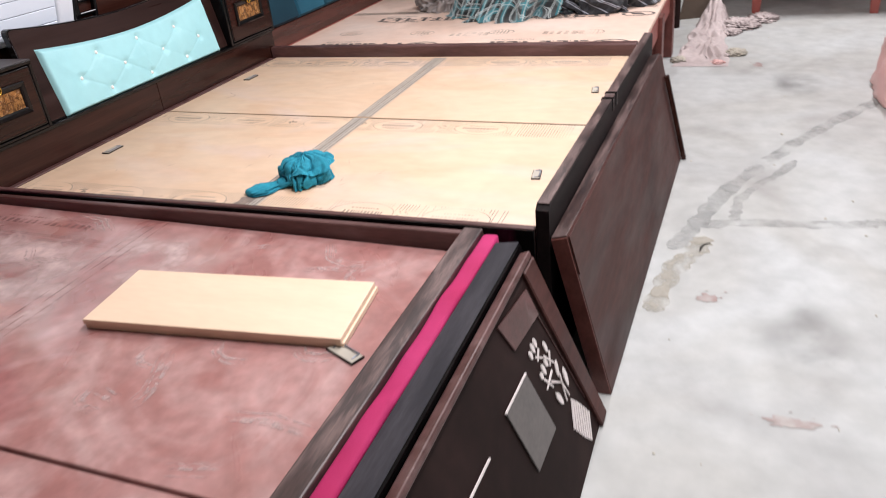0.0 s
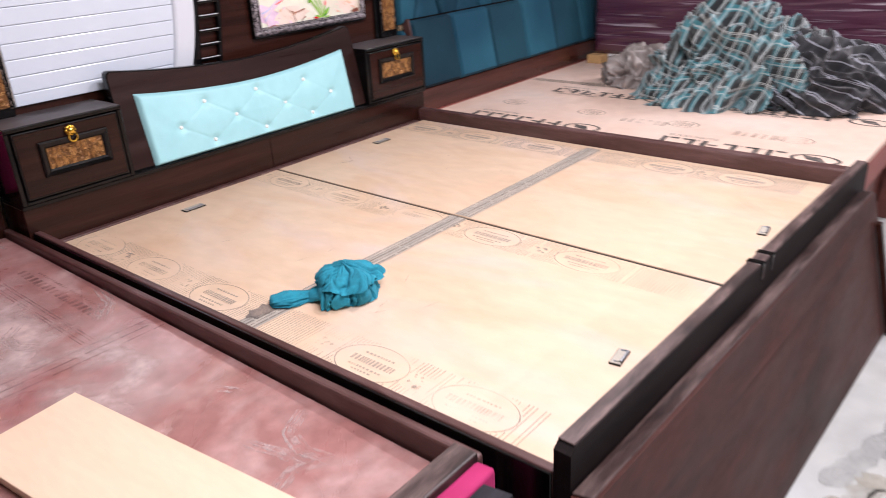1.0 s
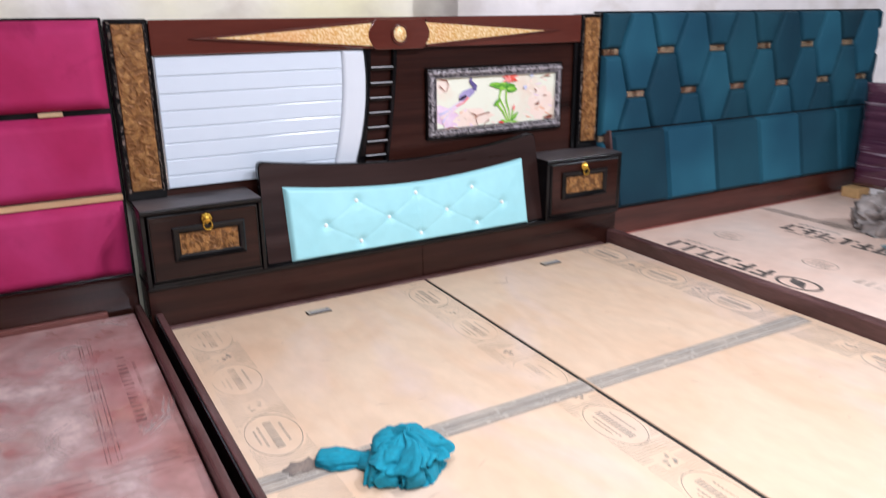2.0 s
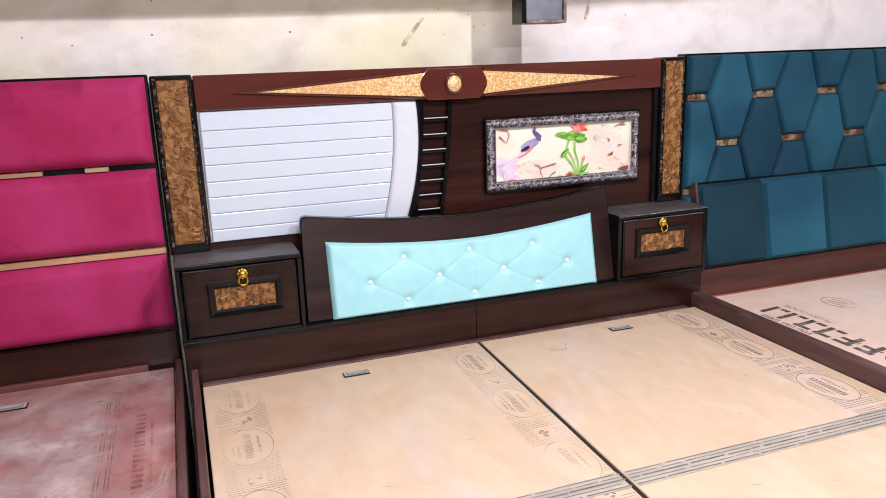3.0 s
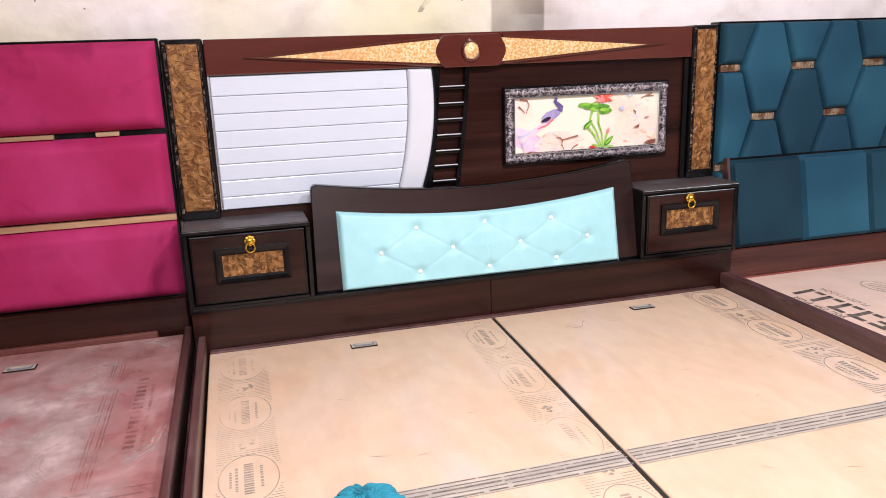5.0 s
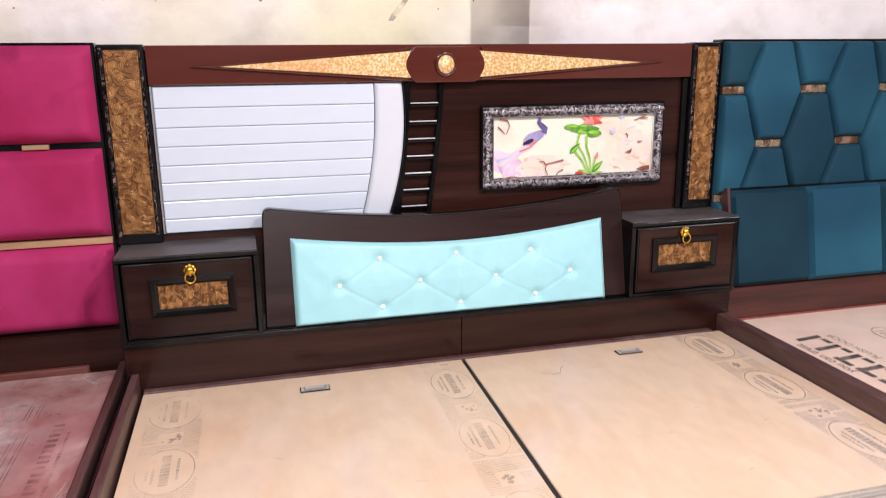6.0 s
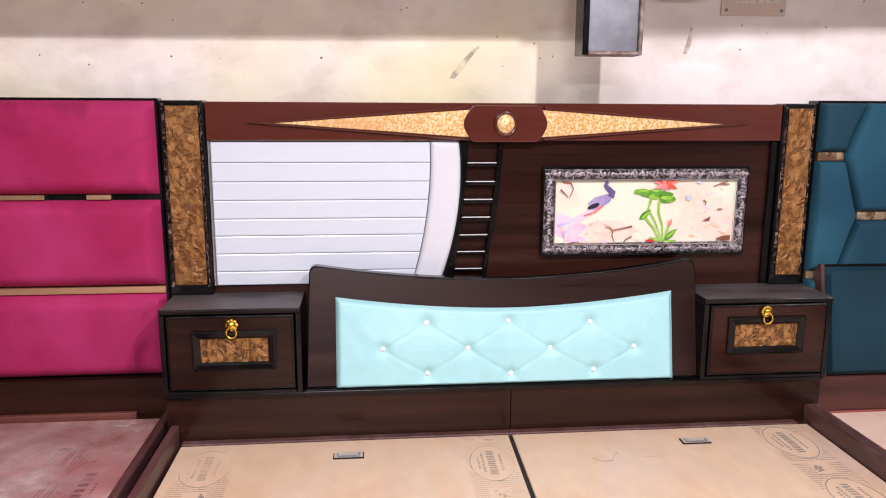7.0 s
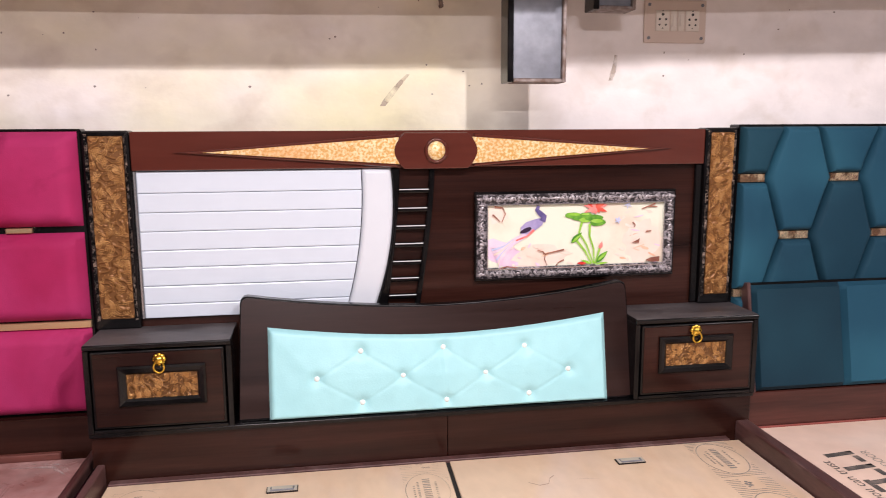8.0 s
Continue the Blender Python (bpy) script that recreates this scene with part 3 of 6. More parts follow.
# ---- the room ----
WALL = 2.585
setting("floor", "floor", -4, 9.5, -4.5, WALL + 0.2, -0.2, 0.0, "worn whitish concrete floor covered with plaster dust")
setting("wall_north", "wall", -4, 9.5, WALL, WALL + 0.2, 0.0, 3.1, "cream plaster wall with yellow stains behind the headboards")
# unseen walls are coloured dark so less light bounces into the glossy boards
setting("wall_south", "plain", -4, 6.2, -4.7, -4.5, 0.0, 3.1, "plain unseen wall kept dark to cut reflections")
# pale section added as a bright reflection for the glossy headboard
setting("wall_south_far", "pale", 6.2, 9.5, -4.7, -4.5, 0.0, 3.1, "unseen pale wall section added to reflect in glossy boards")
setting("wall_west", "plain", -4.2, -4, -4.7, WALL + 0.2, 0.0, 3.1, "plain unseen wall kept dark to cut reflections")
setting("wall_east", "plain", 9.5, 9.7, -4.7, WALL + 0.2, 0.0, 3.1, "plain unseen wall kept dark to cut reflections")
setting("ceiling", "pale", -4.2, 9.7, -4.7, WALL + 0.2, 3.1, 3.3, "plain plaster ceiling")
# unseen slab added along the wall to keep the bulb off its upper part
bm = bmesh.new()
# stepped lower edge, set so the cast shadow's edge fits
LO = [(-4, 1.708), (1.93, 1.7255), (2.745, 1.735), (2.750, 1.7235), (2.885, 1.7235), (2.892, 1.735), (3.70, 1.7686), (9.5, 1.85)]
slab(bm, [(x, 2.02, z) for x, z in LO] + [(9.5, 2.02, 2.0), (-4, 2.02, 2.0)], (0, 1, 0), WALL - 2.02 - 0.003)
tagged(part("loft_slab", bm, "pale"), "unseen plain slab added to shade the upper wall", "loft", kind="structure")

DECK = 0.40
HB = 2.50        # front of the pilasters
BASE = 2.362     # front of the base board


def latch(parent, x, y, z, turn=0, size=1.0):
    """Flush finger pull: a plate with a bail handle in it."""
    m = Matrix.Translation((x, y, z)) @ Matrix.Rotation(radians(turn), 4, "Z") @ Matrix.Diagonal((size, size, 1, 1))
    bm = bmesh.new()
    bx(bm, -0.042, 0.042, -0.017, 0.017, -0.001, 0.003, 0.001, 1, m)
    plate = part("latch", bm, "matte", parent, "worn steel finger pull with a dark rim")
    bm = bmesh.new()
    bx(bm, -0.0395, 0.0395, -0.0148, 0.0142, 0.003, 0.0042, 0.0, 1, m)
    part("recess", bm, "scrap", plate)
    bm = bmesh.new()
    tube(bm, [m @ Vector(p) for p in ((-0.030, 0.006, 0.004), (-0.030, -0.013, 0.006), (0.030, -0.013, 0.006), (0.030, 0.006, 0.004))], 0.0025)
    part("bail", bm, "steel", plate)


def print_band(x0, x1, y0, y1, z, seed, ovals):
    """A printed stripe band along y: rows of fine lines broken by ovals with lettering bars and a small crest."""
    bm = bmesh.new()
    q = random.Random(seed)

    def quad(a, b, c, d):
        bm.faces.new([bm.verts.new((p[0], p[1], z)) for p in (a, b, c, d)])

    w, mid = x1 - x0, (x0 + x1) / 2
    y, k = y0, 0
    while y < y1:
        near = [oy for oy in ovals if abs(oy - y) < 0.098]
        if near:
            half = 0.46 * w * math.sqrt(max(0, 1 - ((y - near[0]) / 0.098) ** 2))
            segs = [(x0, mid - half - 0.004), (mid + half + 0.004, x1)]
        elif any(abs(oy + 0.15 - y) < 0.03 for oy in ovals):
            segs = [(x0, mid - 0.025), (mid + 0.025, x1)]
        else:
            segs = [(x0, x1)]
        for a, b in segs:
            if b - a > 0.006 and q.random() > 0.08:
                a2, b2 = a + q.uniform(0, 0.004), b - q.uniform(0, 0.004)
                quad((a2, y, 0), (b2, y, 0), (b2, y + 0.0022, 0), (a2, y + 0.0022, 0))
        y += 0.0095
    for oy in ovals:
        n = 28
        for i in range(n):
            a, b = 2 * math.pi * i / n, 2 * math.pi * (i + 1) / n
            f = lambda t, s: (mid + s * 0.46 * w * math.cos(t), oy + s * 0.098 * math.sin(t), 0)
            quad(f(a, 1), f(b, 1), f(b, 0.965), f(a, 0.965))
        for row, (off, ln, th) in enumerate(((0.30, 0.085, 0.006), (0.0, 0.125, 0.020), (-0.28, 0.095, 0.006), (-0.42, 0.06, 0.005))):
            yy, xx = oy - ln / 2, mid + off * 0.46 * w * 1.4
            while yy < oy + ln / 2:
                st = q.uniform(0.006, 0.013)
                quad((xx - th / 2, yy, 0), (xx + th / 2, yy, 0), (xx + th / 2, yy + st * 0.6, 0), (xx - th / 2, yy + st * 0.6, 0))
                yy += st
        for _ in range(9):
            cx, cy, r = mid + q.uniform(-0.02, 0.02), oy + 0.15 + q.uniform(-0.02, 0.02), q.uniform(0.003, 0.008)
            lift = 0.00003 * (_ + 1)
            bm.faces.new([bm.verts.new((a, b, z + lift)) for a, b in ((cx - r, cy), (cx, cy - r), (cx + r, cy), (cx, cy + r * 0.7))])
    return bm


def bars_text(bm, x, y, z, length, height, n, q, along=(0, -1)):
    """Lettering as plain blocks: n characters along a direction; height lies across it."""
    ax, ay = along
    px, py = -ay, ax
    step = length / n
    for i in range(n):
        a, w = i * step, step * q.uniform(0.5, 0.78)
        h0, h1 = height * q.choice((0, 0, 0.04)), height * q.uniform(0.92, 1.0)
        bm.faces.new([bm.verts.new((x + ax * t + px * h, y + ay * t + py * h, z)) for t, h in ((a, h0), (a + w, h0), (a + w * 0.94, h1), (a + w * 0.06, h1))])


def block_word(bm, x, y, z, length, height, n, q):
    """A large printed mark as plain bars: a stem and two short bars for each place, running towards -y; height lies along x."""
    step = length / n

    def bar(s0, s1, h0, h1, slant=0.0):
        bm.faces.new([bm.verts.new((x + h * height, y - s * step + slant * h * step, z)) for s, h in ((s0, h0), (s1, h0), (s1, h1), (s0, h1))])

    for i in range(n):
        a = i + 0.06
        stem = q.choice((0.12, 0.40, 0.52))
        bar(a + stem, a + stem + 0.26, 0.0, 1.0, 0.12)
        for h0, h1 in q.choice((((0.0, 0.2), (0.8, 1.0)), ((0.0, 0.2), (0.42, 0.6)), ((0.42, 0.6), (0.8, 1.0)), ((0.8, 1.0),))):
            bar(a + 0.02, a + stem, h0, h1)
            bar(a + stem + 0.26, a + 0.84, h0, h1)


def lettering(name, words, x, y, z, size, material, parent):
    """Printed words that run towards +y with their tops towards -x, ending at y."""
    cu = bpy.data.curves.new(name, "FONT")
    cu.body, cu.size, cu.align_x = words, size, "RIGHT"
    ob = bpy.data.objects.new(name, cu)
    me = bpy.data.meshes.new_from_object(ob)
    bpy.data.objects.remove(ob)
    me.transform(Matrix.Translation((x, y, z)) @ Matrix.Rotation(math.pi / 2, 4, "Z"))
    bm = bmesh.new()
    bm.from_mesh(me)
    part(name, bm, material, parent)


def ring_print(bm, cx, cy, z, rx, ry, thick=0.12, n=28):
    for i in range(n):
        a, b = 2 * math.pi * i / n, 2 * math.pi * (i + 1) / n
        bm.faces.new([bm.verts.new((cx + s * rx * math.cos(t), cy + s * ry * math.sin(t), z)) for t, s in ((a, 1), (b, 1), (b, 1 - thick), (a, 1 - thick))])


# ---- the middle bed ----
bed = thing("bed", (2.57, 1.4, 0), "double bed base with bare pale plywood decks and brown rails", "bed", "beds in a row")
box("side_rail", "rail", bed, 1.664, 1.684, 0.50, 2.358, 0.0, 0.452, 0.004, 2)
# black strip on the rail stands in for shade between the rails
box("outer_face", "black", bed, 1.6585, 1.6638, 0.502, 2.356, 0.0, 0.449, 0.001, 1, "black strip standing in for shade beside the side rail")
bm = bmesh.new()
slab(bm, [(3.446, 0.50, 0.0), (3.502, 0.50, 0.0), (3.504, 2.358, 0.0), (3.466, 2.358, 0.0)], (0, 0, 1), 0.452, 0.006, 2)
part("side_rail", bm, "rail", bed)
# frame and strip below are blackened to stand for shade in the seam
box("inner_frame", "seam", bed, 1.692, 3.436, 0.535, 2.332, 0.06, 0.362, 0.002, 1)
bm = bmesh.new()
slab(bm, [(2.5383, 0.531, 0.363), (2.5517, 0.531, 0.363), (2.5937, 2.331, 0.363), (2.5823, 2.331, 0.363)], (0, 0, 1), 0.033)
part("gap_liner", bm, "seam", bed)
box("head_strip", "rail", bed, 1.692, 3.436, 2.3335, 2.3595, 0.06, 0.404, 0.002, 1, "dusty brown strip at the deck's head")
for n, (x0, x1) in enumerate(((1.694, 2.566), (2.574, 3.430))):
    bm = bmesh.new()
    if n == 0:
        slab(bm, [(1.692, 0.53, 0.380), (2.538, 0.53, 0.380), (2.582, 2.332, 0.380), (1.692, 2.332, 0.380)], (0, 0, 1), DECK - 0.380, 0.0015, 1)
    else:
        slab(bm, [(2.552, 0.53, 0.380), (3.442, 0.53, 0.380), (3.462, 2.332, 0.380), (2.594, 2.332, 0.380)], (0, 0, 1), DECK - 0.380, 0.0015, 1)
    deck = part("deck_panel", bm, "ply", bed, "pale plywood panel with grey printed bands")
    bm = print_band(x0 + 0.022, x0 + 0.16, 0.62, 2.30, DECK + 0.0008, 3 + n, (2.20, 1.90, 1.585, 1.03, 0.75)) if n == 0 else print_band(x1 - 0.15, x1 - 0.015, 0.60, 2.33, DECK + 0.0008, 9, (2.22, 1.92, 1.60, 1.06, 0.78))
    part("printed_band", bm, "ink" if n == 0 else "inkmid", deck, kind="stuff")
    if n == 0:
        band2 = print_band(x1 - 0.132, x1 - 0.006, 0.58, 2.325, DECK + 0.0008, 21, (2.17, 1.86, 1.52, 1.22, 0.90))
        for v in band2.verts:
            v.co.x += (v.co.y - 1.62) * 0.024
        part("printed_band", band2, "ink", deck, kind="stuff")
    bm = bmesh.new()
    y0, y1 = 1.368, 1.432
    bm.faces.new([bm.verts.new(p) for p in ((x0 + 0.002, y0, DECK + 0.0012), (x1 - 0.008, y0 + 0.002, DECK + 0.0012), (x1 - 0.006, y1 + 0.002, DECK + 0.0012), (x0 + 0.002, y1, DECK + 0.0012))])
    strip = part("joint_strip", bm, "tape", deck, "worn grey paper strip over the joint")
    bm = bmesh.new()
    q = random.Random(40 + n)
    for yy, th in ((1.374, 0.004), (1.388, 0.0025), (1.400, 0.005), (1.414, 0.0025), (1.426, 0.003)):
        x = x0 + 0.003
        while x < x1 - 0.01:
            ln = min(q.uniform(0.02, 0.16), x1 - 0.003 - x)
            dy = q.uniform(-0.001, 0.001)
            bm.faces.new([bm.verts.new((a, b + dy, DECK + 0.002)) for a, b in ((x, yy), (x + ln, yy), (x + ln, yy + th), (x, yy + th))])
            x += ln + q.uniform(0.002, 0.012)
    part("printed_line", bm, "inkdark", strip, kind="stuff")
    q = random.Random(60 + n)
    bm = bmesh.new()
    for _ in range(9):
        x, y, a, ln = q.uniform(x0 + 0.2, x1 - 0.2), q.uniform(0.75, 2.2), q.uniform(-0.6, 0.6), q.uniform(0.015, 0.06)
        d = Vector((math.cos(a), math.sin(a), 0)) * ln
        s = Vector((-math.sin(a), math.cos(a), 0)) * 0.0012
        p = Vector((x, y, DECK + 0.0009))
        bm.faces.new([bm.verts.new(v) for v in (p - s, p + d, p + s + d * 0.4)])
    part("scratch", bm, "mark", deck, kind="stuff")
    if n:
        bm = bmesh.new()
        pts = [(2.775, 2.17), (2.80, 2.150), (2.825, 2.155), (2.838, 2.185), (2.852, 2.198)]
        for (a, b), (c, d) in zip(pts, pts[1:]):
            bm.faces.new([bm.verts.new(v) for v in ((a, b - 0.002, DECK + 0.001), (c, d - 0.002, DECK + 0.001), (c, d + 0.002, DECK + 0.001), (a, b + 0.002, DECK + 0.001))])
        part("pencil_squiggle", bm, "mark", deck)
for x, y in ((2.142, 2.238), (3.087, 2.245), (2.101, 0.607), (2.935, 0.585)):
    latch(bed, x, y, DECK + 0.001, 0 if y > 1 else 8, 0.95 if y > 1 else 0.78)

footboard = thing("footboard", (2.57, 0.475, 0), "dark brown wooden footboard standing upright at the bed's foot", "footboard")
F = Matrix.Translation((1.655, 0.463, 0)) @ Matrix.Rotation(radians(-1.3), 4, "Z")
bm = bmesh.new()
slab(bm, [F @ Vector(p) for p in ((0, 0, 0), (1.71, 0, 0), (1.71, 0, 0.505), (1.695, 0, 0.517), (0.015, 0, 0.517), (0, 0, 0.505))], F.to_3x3() @ Vector((0, 1, 0)), 0.034, 0.005, 2)
part("board", bm, "matte", footboard)
bm = bmesh.new()
bx(bm, 0.012, 1.698, 0.002, 0.032, 0.5175, 0.520, 0.001, 1, F)
part("cap", bm, "worn", footboard, "dusty grey top edge")
for u in (0.80, 0.86):
    bm = bmesh.new()
    bx(bm, u, u + 0.018, -0.003, 0.036, 0.48, 0.5220, 0.002, 1, F)
    part("clip", bm, "black", footboard, "black clip over the top edge")

# loose board leaning against the footboard
lean = thing("foot_panel", (2.5, 0.32, 0), "loose red-brown bed panel leaning against the footboard", "panel")
T = Matrix.Translation((1.645, 0.313, 0.0)) @ Matrix.Rotation(radians(-1.2), 4, "Z") @ Matrix.Rotation(radians(-13.5), 4, "X") @ Matrix.Translation((-1.645, 0, 0))
bm = bmesh.new()
bx(bm, 1.649, 3.30, 0.0, 0.042, 0.0, 0.458, 0.004, 2, T)
part("panel", bm, "dull", lean)
bm = bmesh.new()
bx(bm, 1.645, 1.6485, 0.001, 0.041, 0.002, 0.456, 0.001, 1, T)
part("end_grain", bm, "redwood", lean, "red-brown end edge")
bm = bmesh.new()
bx(bm, 1.652, 3.297, -0.004, -0.0005, 0.352, 0.456, 0.001, 1, T)
part("face", bm, "dull", lean, "dull brown laminate face")
bm = bmesh.new()
bx(bm, 3.255, 3.280, -0.022, -0.0045, 0.0, 0.37, 0.003, 1, T)
part("batten", bm, "wenge", lean, "dark upright batten")
bm = bmesh.new()
bx(bm, 1.650, 3.298, 0.002, 0.040, 0.4583, 0.4605, 0.001, 1, T)
part("top_edge", bm, "worn", lean, "worn greyish top edge")

# ---- the headboard of the middle bed ----
head = thing("headboard", (2.58, 2.54, 0), "tall dark brown headboard with white slats and a gilded crest", "headboard", "headboards along the wall")
box("back_panel", "wenge", head, 1.70, 3.45, 2.524, 2.560, 0.0, 1.300, 0.002, 1)
rail = box("top_rail", "mahogany", head, 1.766, 3.400, 2.500, 2.523, 1.207, 1.311, 0.003, 2, "glossy mahogany top rail")
CX, CZ = 2.585, 1.254
for s in (-1, 1):
    tip, inner = (1.875 if s < 0 else 3.291), CX + s * 0.108
    bm = bmesh.new()
    slab(bm, [(tip, 2.500, CZ), (inner, 2.500, CZ + 0.048), (inner + s * 0.012, 2.5, CZ + 0.02), (inner + s * 0.015, 2.5, CZ), (inner + s * 0.012, 2.5, CZ - 0.02), (inner, 2.500, CZ - 0.046)], (0, -1, 0), 0.010, 0.004, 2)
    edge = part("wing", bm, "mahogany", rail, "tapered gilded wing with a mahogany rim")
    bm = bmesh.new()
    t2 = tip - s * 0.075
    slab(bm, [(t2, 2.4898, CZ), (inner - s * 0.004, 2.4898, CZ + 0.038), (inner + s * 0.004, 2.4898, CZ), (inner - s * 0.004, 2.4898, CZ - 0.037)], (0, -1, 0), 0.004, 0.0015, 1)
    part("gilding", bm, "wing", edge)
bm = bmesh.new()
rows = [CZ - 0.0505 + 0.101 * i / 16 for i in range(17)]
half = lambda z: 0.090 + 0.030 * (1 - ((z - CZ) / 0.0505) ** 2)
slab(bm, [(CX + half(z), 2.4995, z) for z in rows] + [(CX - half(z), 2.4995, z) for z in reversed(rows)], (0, -1, 0), 0.014, 0.003, 2)
hub = part("hub", bm, "mahogany", rail, "rounded glossy mahogany boss")
bm = bmesh.new()
tube(bm, [(CX + 0.029 * math.cos(a), 2.483, CZ + 0.031 * math.sin(a)) for a in (2 * math.pi * i / 28 for i in range(28))], 0.005, 8, True)
part("ring", bm, "mahogany", hub, "", True)
bm = bmesh.new()
ball(bm, (CX, 2.485, CZ), 0.026, 20, (1, 0.4, 1.05))
part("rosette", bm, "wing", hub, "round gilded rosette", True)


def scrolls(x0, x1, y, z0, z1, n, size, seed):
    """Raised lines of the pressed carving: sheaves of nested arcs, like clouds and waves, and beads between them."""
    bm = bmesh.new()
    q = random.Random(seed)
    keep = lambda x, z: (min(max(x, x0 + 0.002), x1 - 0.002), y, min(max(z, z0 + 0.002), z1 - 0.002))
    for k in range(n):
        cx, cz = q.uniform(x0, x1), z0 + (z1 - z0) * (k + q.random()) / n
        a0, span, sign = q.uniform(0, 6.28), q.uniform(1.6, 3.9), q.choice((-1, 1))
        gap = size * q.uniform(0.13, 0.2)
        for ring in range(q.randint(2, 4)):
            rad = size * 0.18 + gap * ring
            pts, thick = [], []
            for i in range(11):
                t = i / 10
                a = a0 + sign * span * (t - 0.5) * (1 - 0.05 * ring)
                rr = rad * (1 + 0.25 * t)
                pts.append(keep(cx + rr * math.cos(a), cz + rr * 1.15 * math.sin(a)))
                thick.append(0.0003 + 0.0009 * math.sin(math.pi * (0.08 + 0.84 * t)))
            tube(bm, pts, thick, 5)
        for _ in range(3):
            c, e = Vector(keep(q.uniform(x0, x1), cz + q.uniform(-1, 1) * size)), q.uniform(0.001, 0.002)
            tube(bm, [c - Vector((0, 0, e)), c, c + Vector((0, 0, e))], [e * 0.4, e, e * 0.4], 5)
    return bm


for x0, x1 in ((1.645, 1.764), (3.402, 3.507)):
    pil = box("pilaster", "black", head, x0, x1, HB, 2.558, 0.775, 1.314, 0.006, 2, "black edged upright with a bronze carved inlay")
    a, b = x0 + 0.017, x1 - 0.015
    bm = bmesh.new()
    bx(bm, a, b, HB - 0.004, HB + 0.001, 0.806, 1.300, 0.002, 1)
    for m0, m1 in ((x0 + 0.006, a - 0.001), (b + 0.001, x1 - 0.006)):
        part("edge_scroll", scrolls(m0, m1, HB - 0.0006, 0.80, 1.306, 34, 0.016, int(m0 * 1000)), "worn_gilt", pil, "", True, "stuff")
    inlay = part("inlay", bm, "carve", pil, "bronze inlay with pressed scrollwork")
    part("scrollwork", scrolls(a, b, HB - 0.0045, 0.808, 1.298, 120, 0.021, int(x0 * 100)), "gilt", inlay, "", True, "stuff")

white = box("slat_frame", "cream", head, 1.766, 2.30, 2.5205, 2.5235, 0.800, 1.206, 0.001, 1)


def arc_r(z):
    return 2.464 - 0.60 * (z - 1.11) ** 2


def arc_l(z):
    return 2.376 - 0.425 * (z - 1.15) ** 2


levels = [1.204, 1.146, 1.093, 1.041, 0.989, 0.941, 0.890, 0.839, 0.80]
for z1, z0 in zip(levels, levels[1:]):
    bm = bmesh.new()
    slab(bm, [(1.774, 2.523, z0 + 0.0006), (arc_l(z0), 2.523, z0 + 0.0006), (arc_l(z1), 2.523, z1 - 0.0006), (1.774, 2.523, z1 - 0.0006)], (0, -1, 0), 0.012, 0.0028, 2)
    part("slat", bm, "white", white)
zs = [0.80 + (1.206 - 0.80) * i / 16 for i in range(17)]
bm = bmesh.new()
slab(bm, [(arc_r(z), 2.523, z) for z in zs] + [(arc_l(z) + 0.002, 2.523, z) for z in reversed(zs)], (0, -1, 0), 0.018, 0.014, 5)
part("curved_border", bm, "cream", head, "curved cream acrylic border")
box("trim", "silver", head, 1.7662, 1.773, 2.508, 2.5232, 0.80, 1.206, 0.001, 1, "thin silver edge")


def lad_l(z):
    return 2.474 - 0.040 * max(0, (1.2 - z) / 0.39) ** 1.4


def lad_r(z):
    return 2.580 - 0.046 * max(0, (1.2 - z) / 0.39) ** 1.4


ladder = None
for f, w0, w1 in ((lad_l, -0.013, 0.010), (lad_r, -0.012, 0.004)):
    bm = bmesh.new()
    lo = [min(f(z) + w0, 9) for z in zs]
    if f is lad_l:
        lo = [max(arc_r(z) + 0.0015, 0) for z in zs]
    slab(bm, [(f(z) + w1, 2.523, z) for z in zs] + [(a, 2.523, z) for a, z in zip(reversed(lo), reversed(zs))], (0, -1, 0), 0.018, 0.004, 2)
    ob = part("curved_stile", bm, "black", ladder or head, "curved black gloss stile")
    ladder = ladder or ob
for z in (1.141, 1.088, 1.037, 0.986, 0.935, 0.886, 0.836):
    bm = bmesh.new()
    bx(bm, lad_l(z) + 0.008, lad_r(z) - 0.010, 2.503, 2.5235, z - 0.007, z + 0.007, 0.004, 2)
    part("rung", bm, "black", ladder, "black gloss rung")
    # white strip stands in for the gloss highlight on the rung
    bm = bmesh.new()
    bx(bm, lad_l(z) + 0.010, lad_r(z) - 0.012, 2.5015, 2.5035, z + 0.0025, z + 0.0055, 0.0008, 1)
    part("silver_line", bm, "shine", ladder)
box("side_groove", "black", head, 3.381, 3.401, 2.512, 2.5236, 0.78, 1.206, 0.002, 1)

pic = thing("framed_picture", (3.008, 2.52, 0.880), "framed colourful lotus print in a silver and black moulding", "picture")
bm = bmesh.new()
mitred(bm, 2.705, 3.311, 0.879, 1.126, 0.031, 2.5238, 2.498, 0.005)
part("moulding", bm, "frame_pic", pic, "silver and black carved moulding")
for x0, x1, z0, z1 in ((2.700, 3.316, 1.126, 1.133), (2.700, 3.316, 0.872, 0.879), (2.700, 2.7048, 0.879, 1.126), (3.3112, 3.316, 0.879, 1.126)):
    box("outer_edge", "black", pic, x0, x1, 2.505, 2.5239, z0, z1, 0.001, 1)
bm = bmesh.new()
q = random.Random(17)
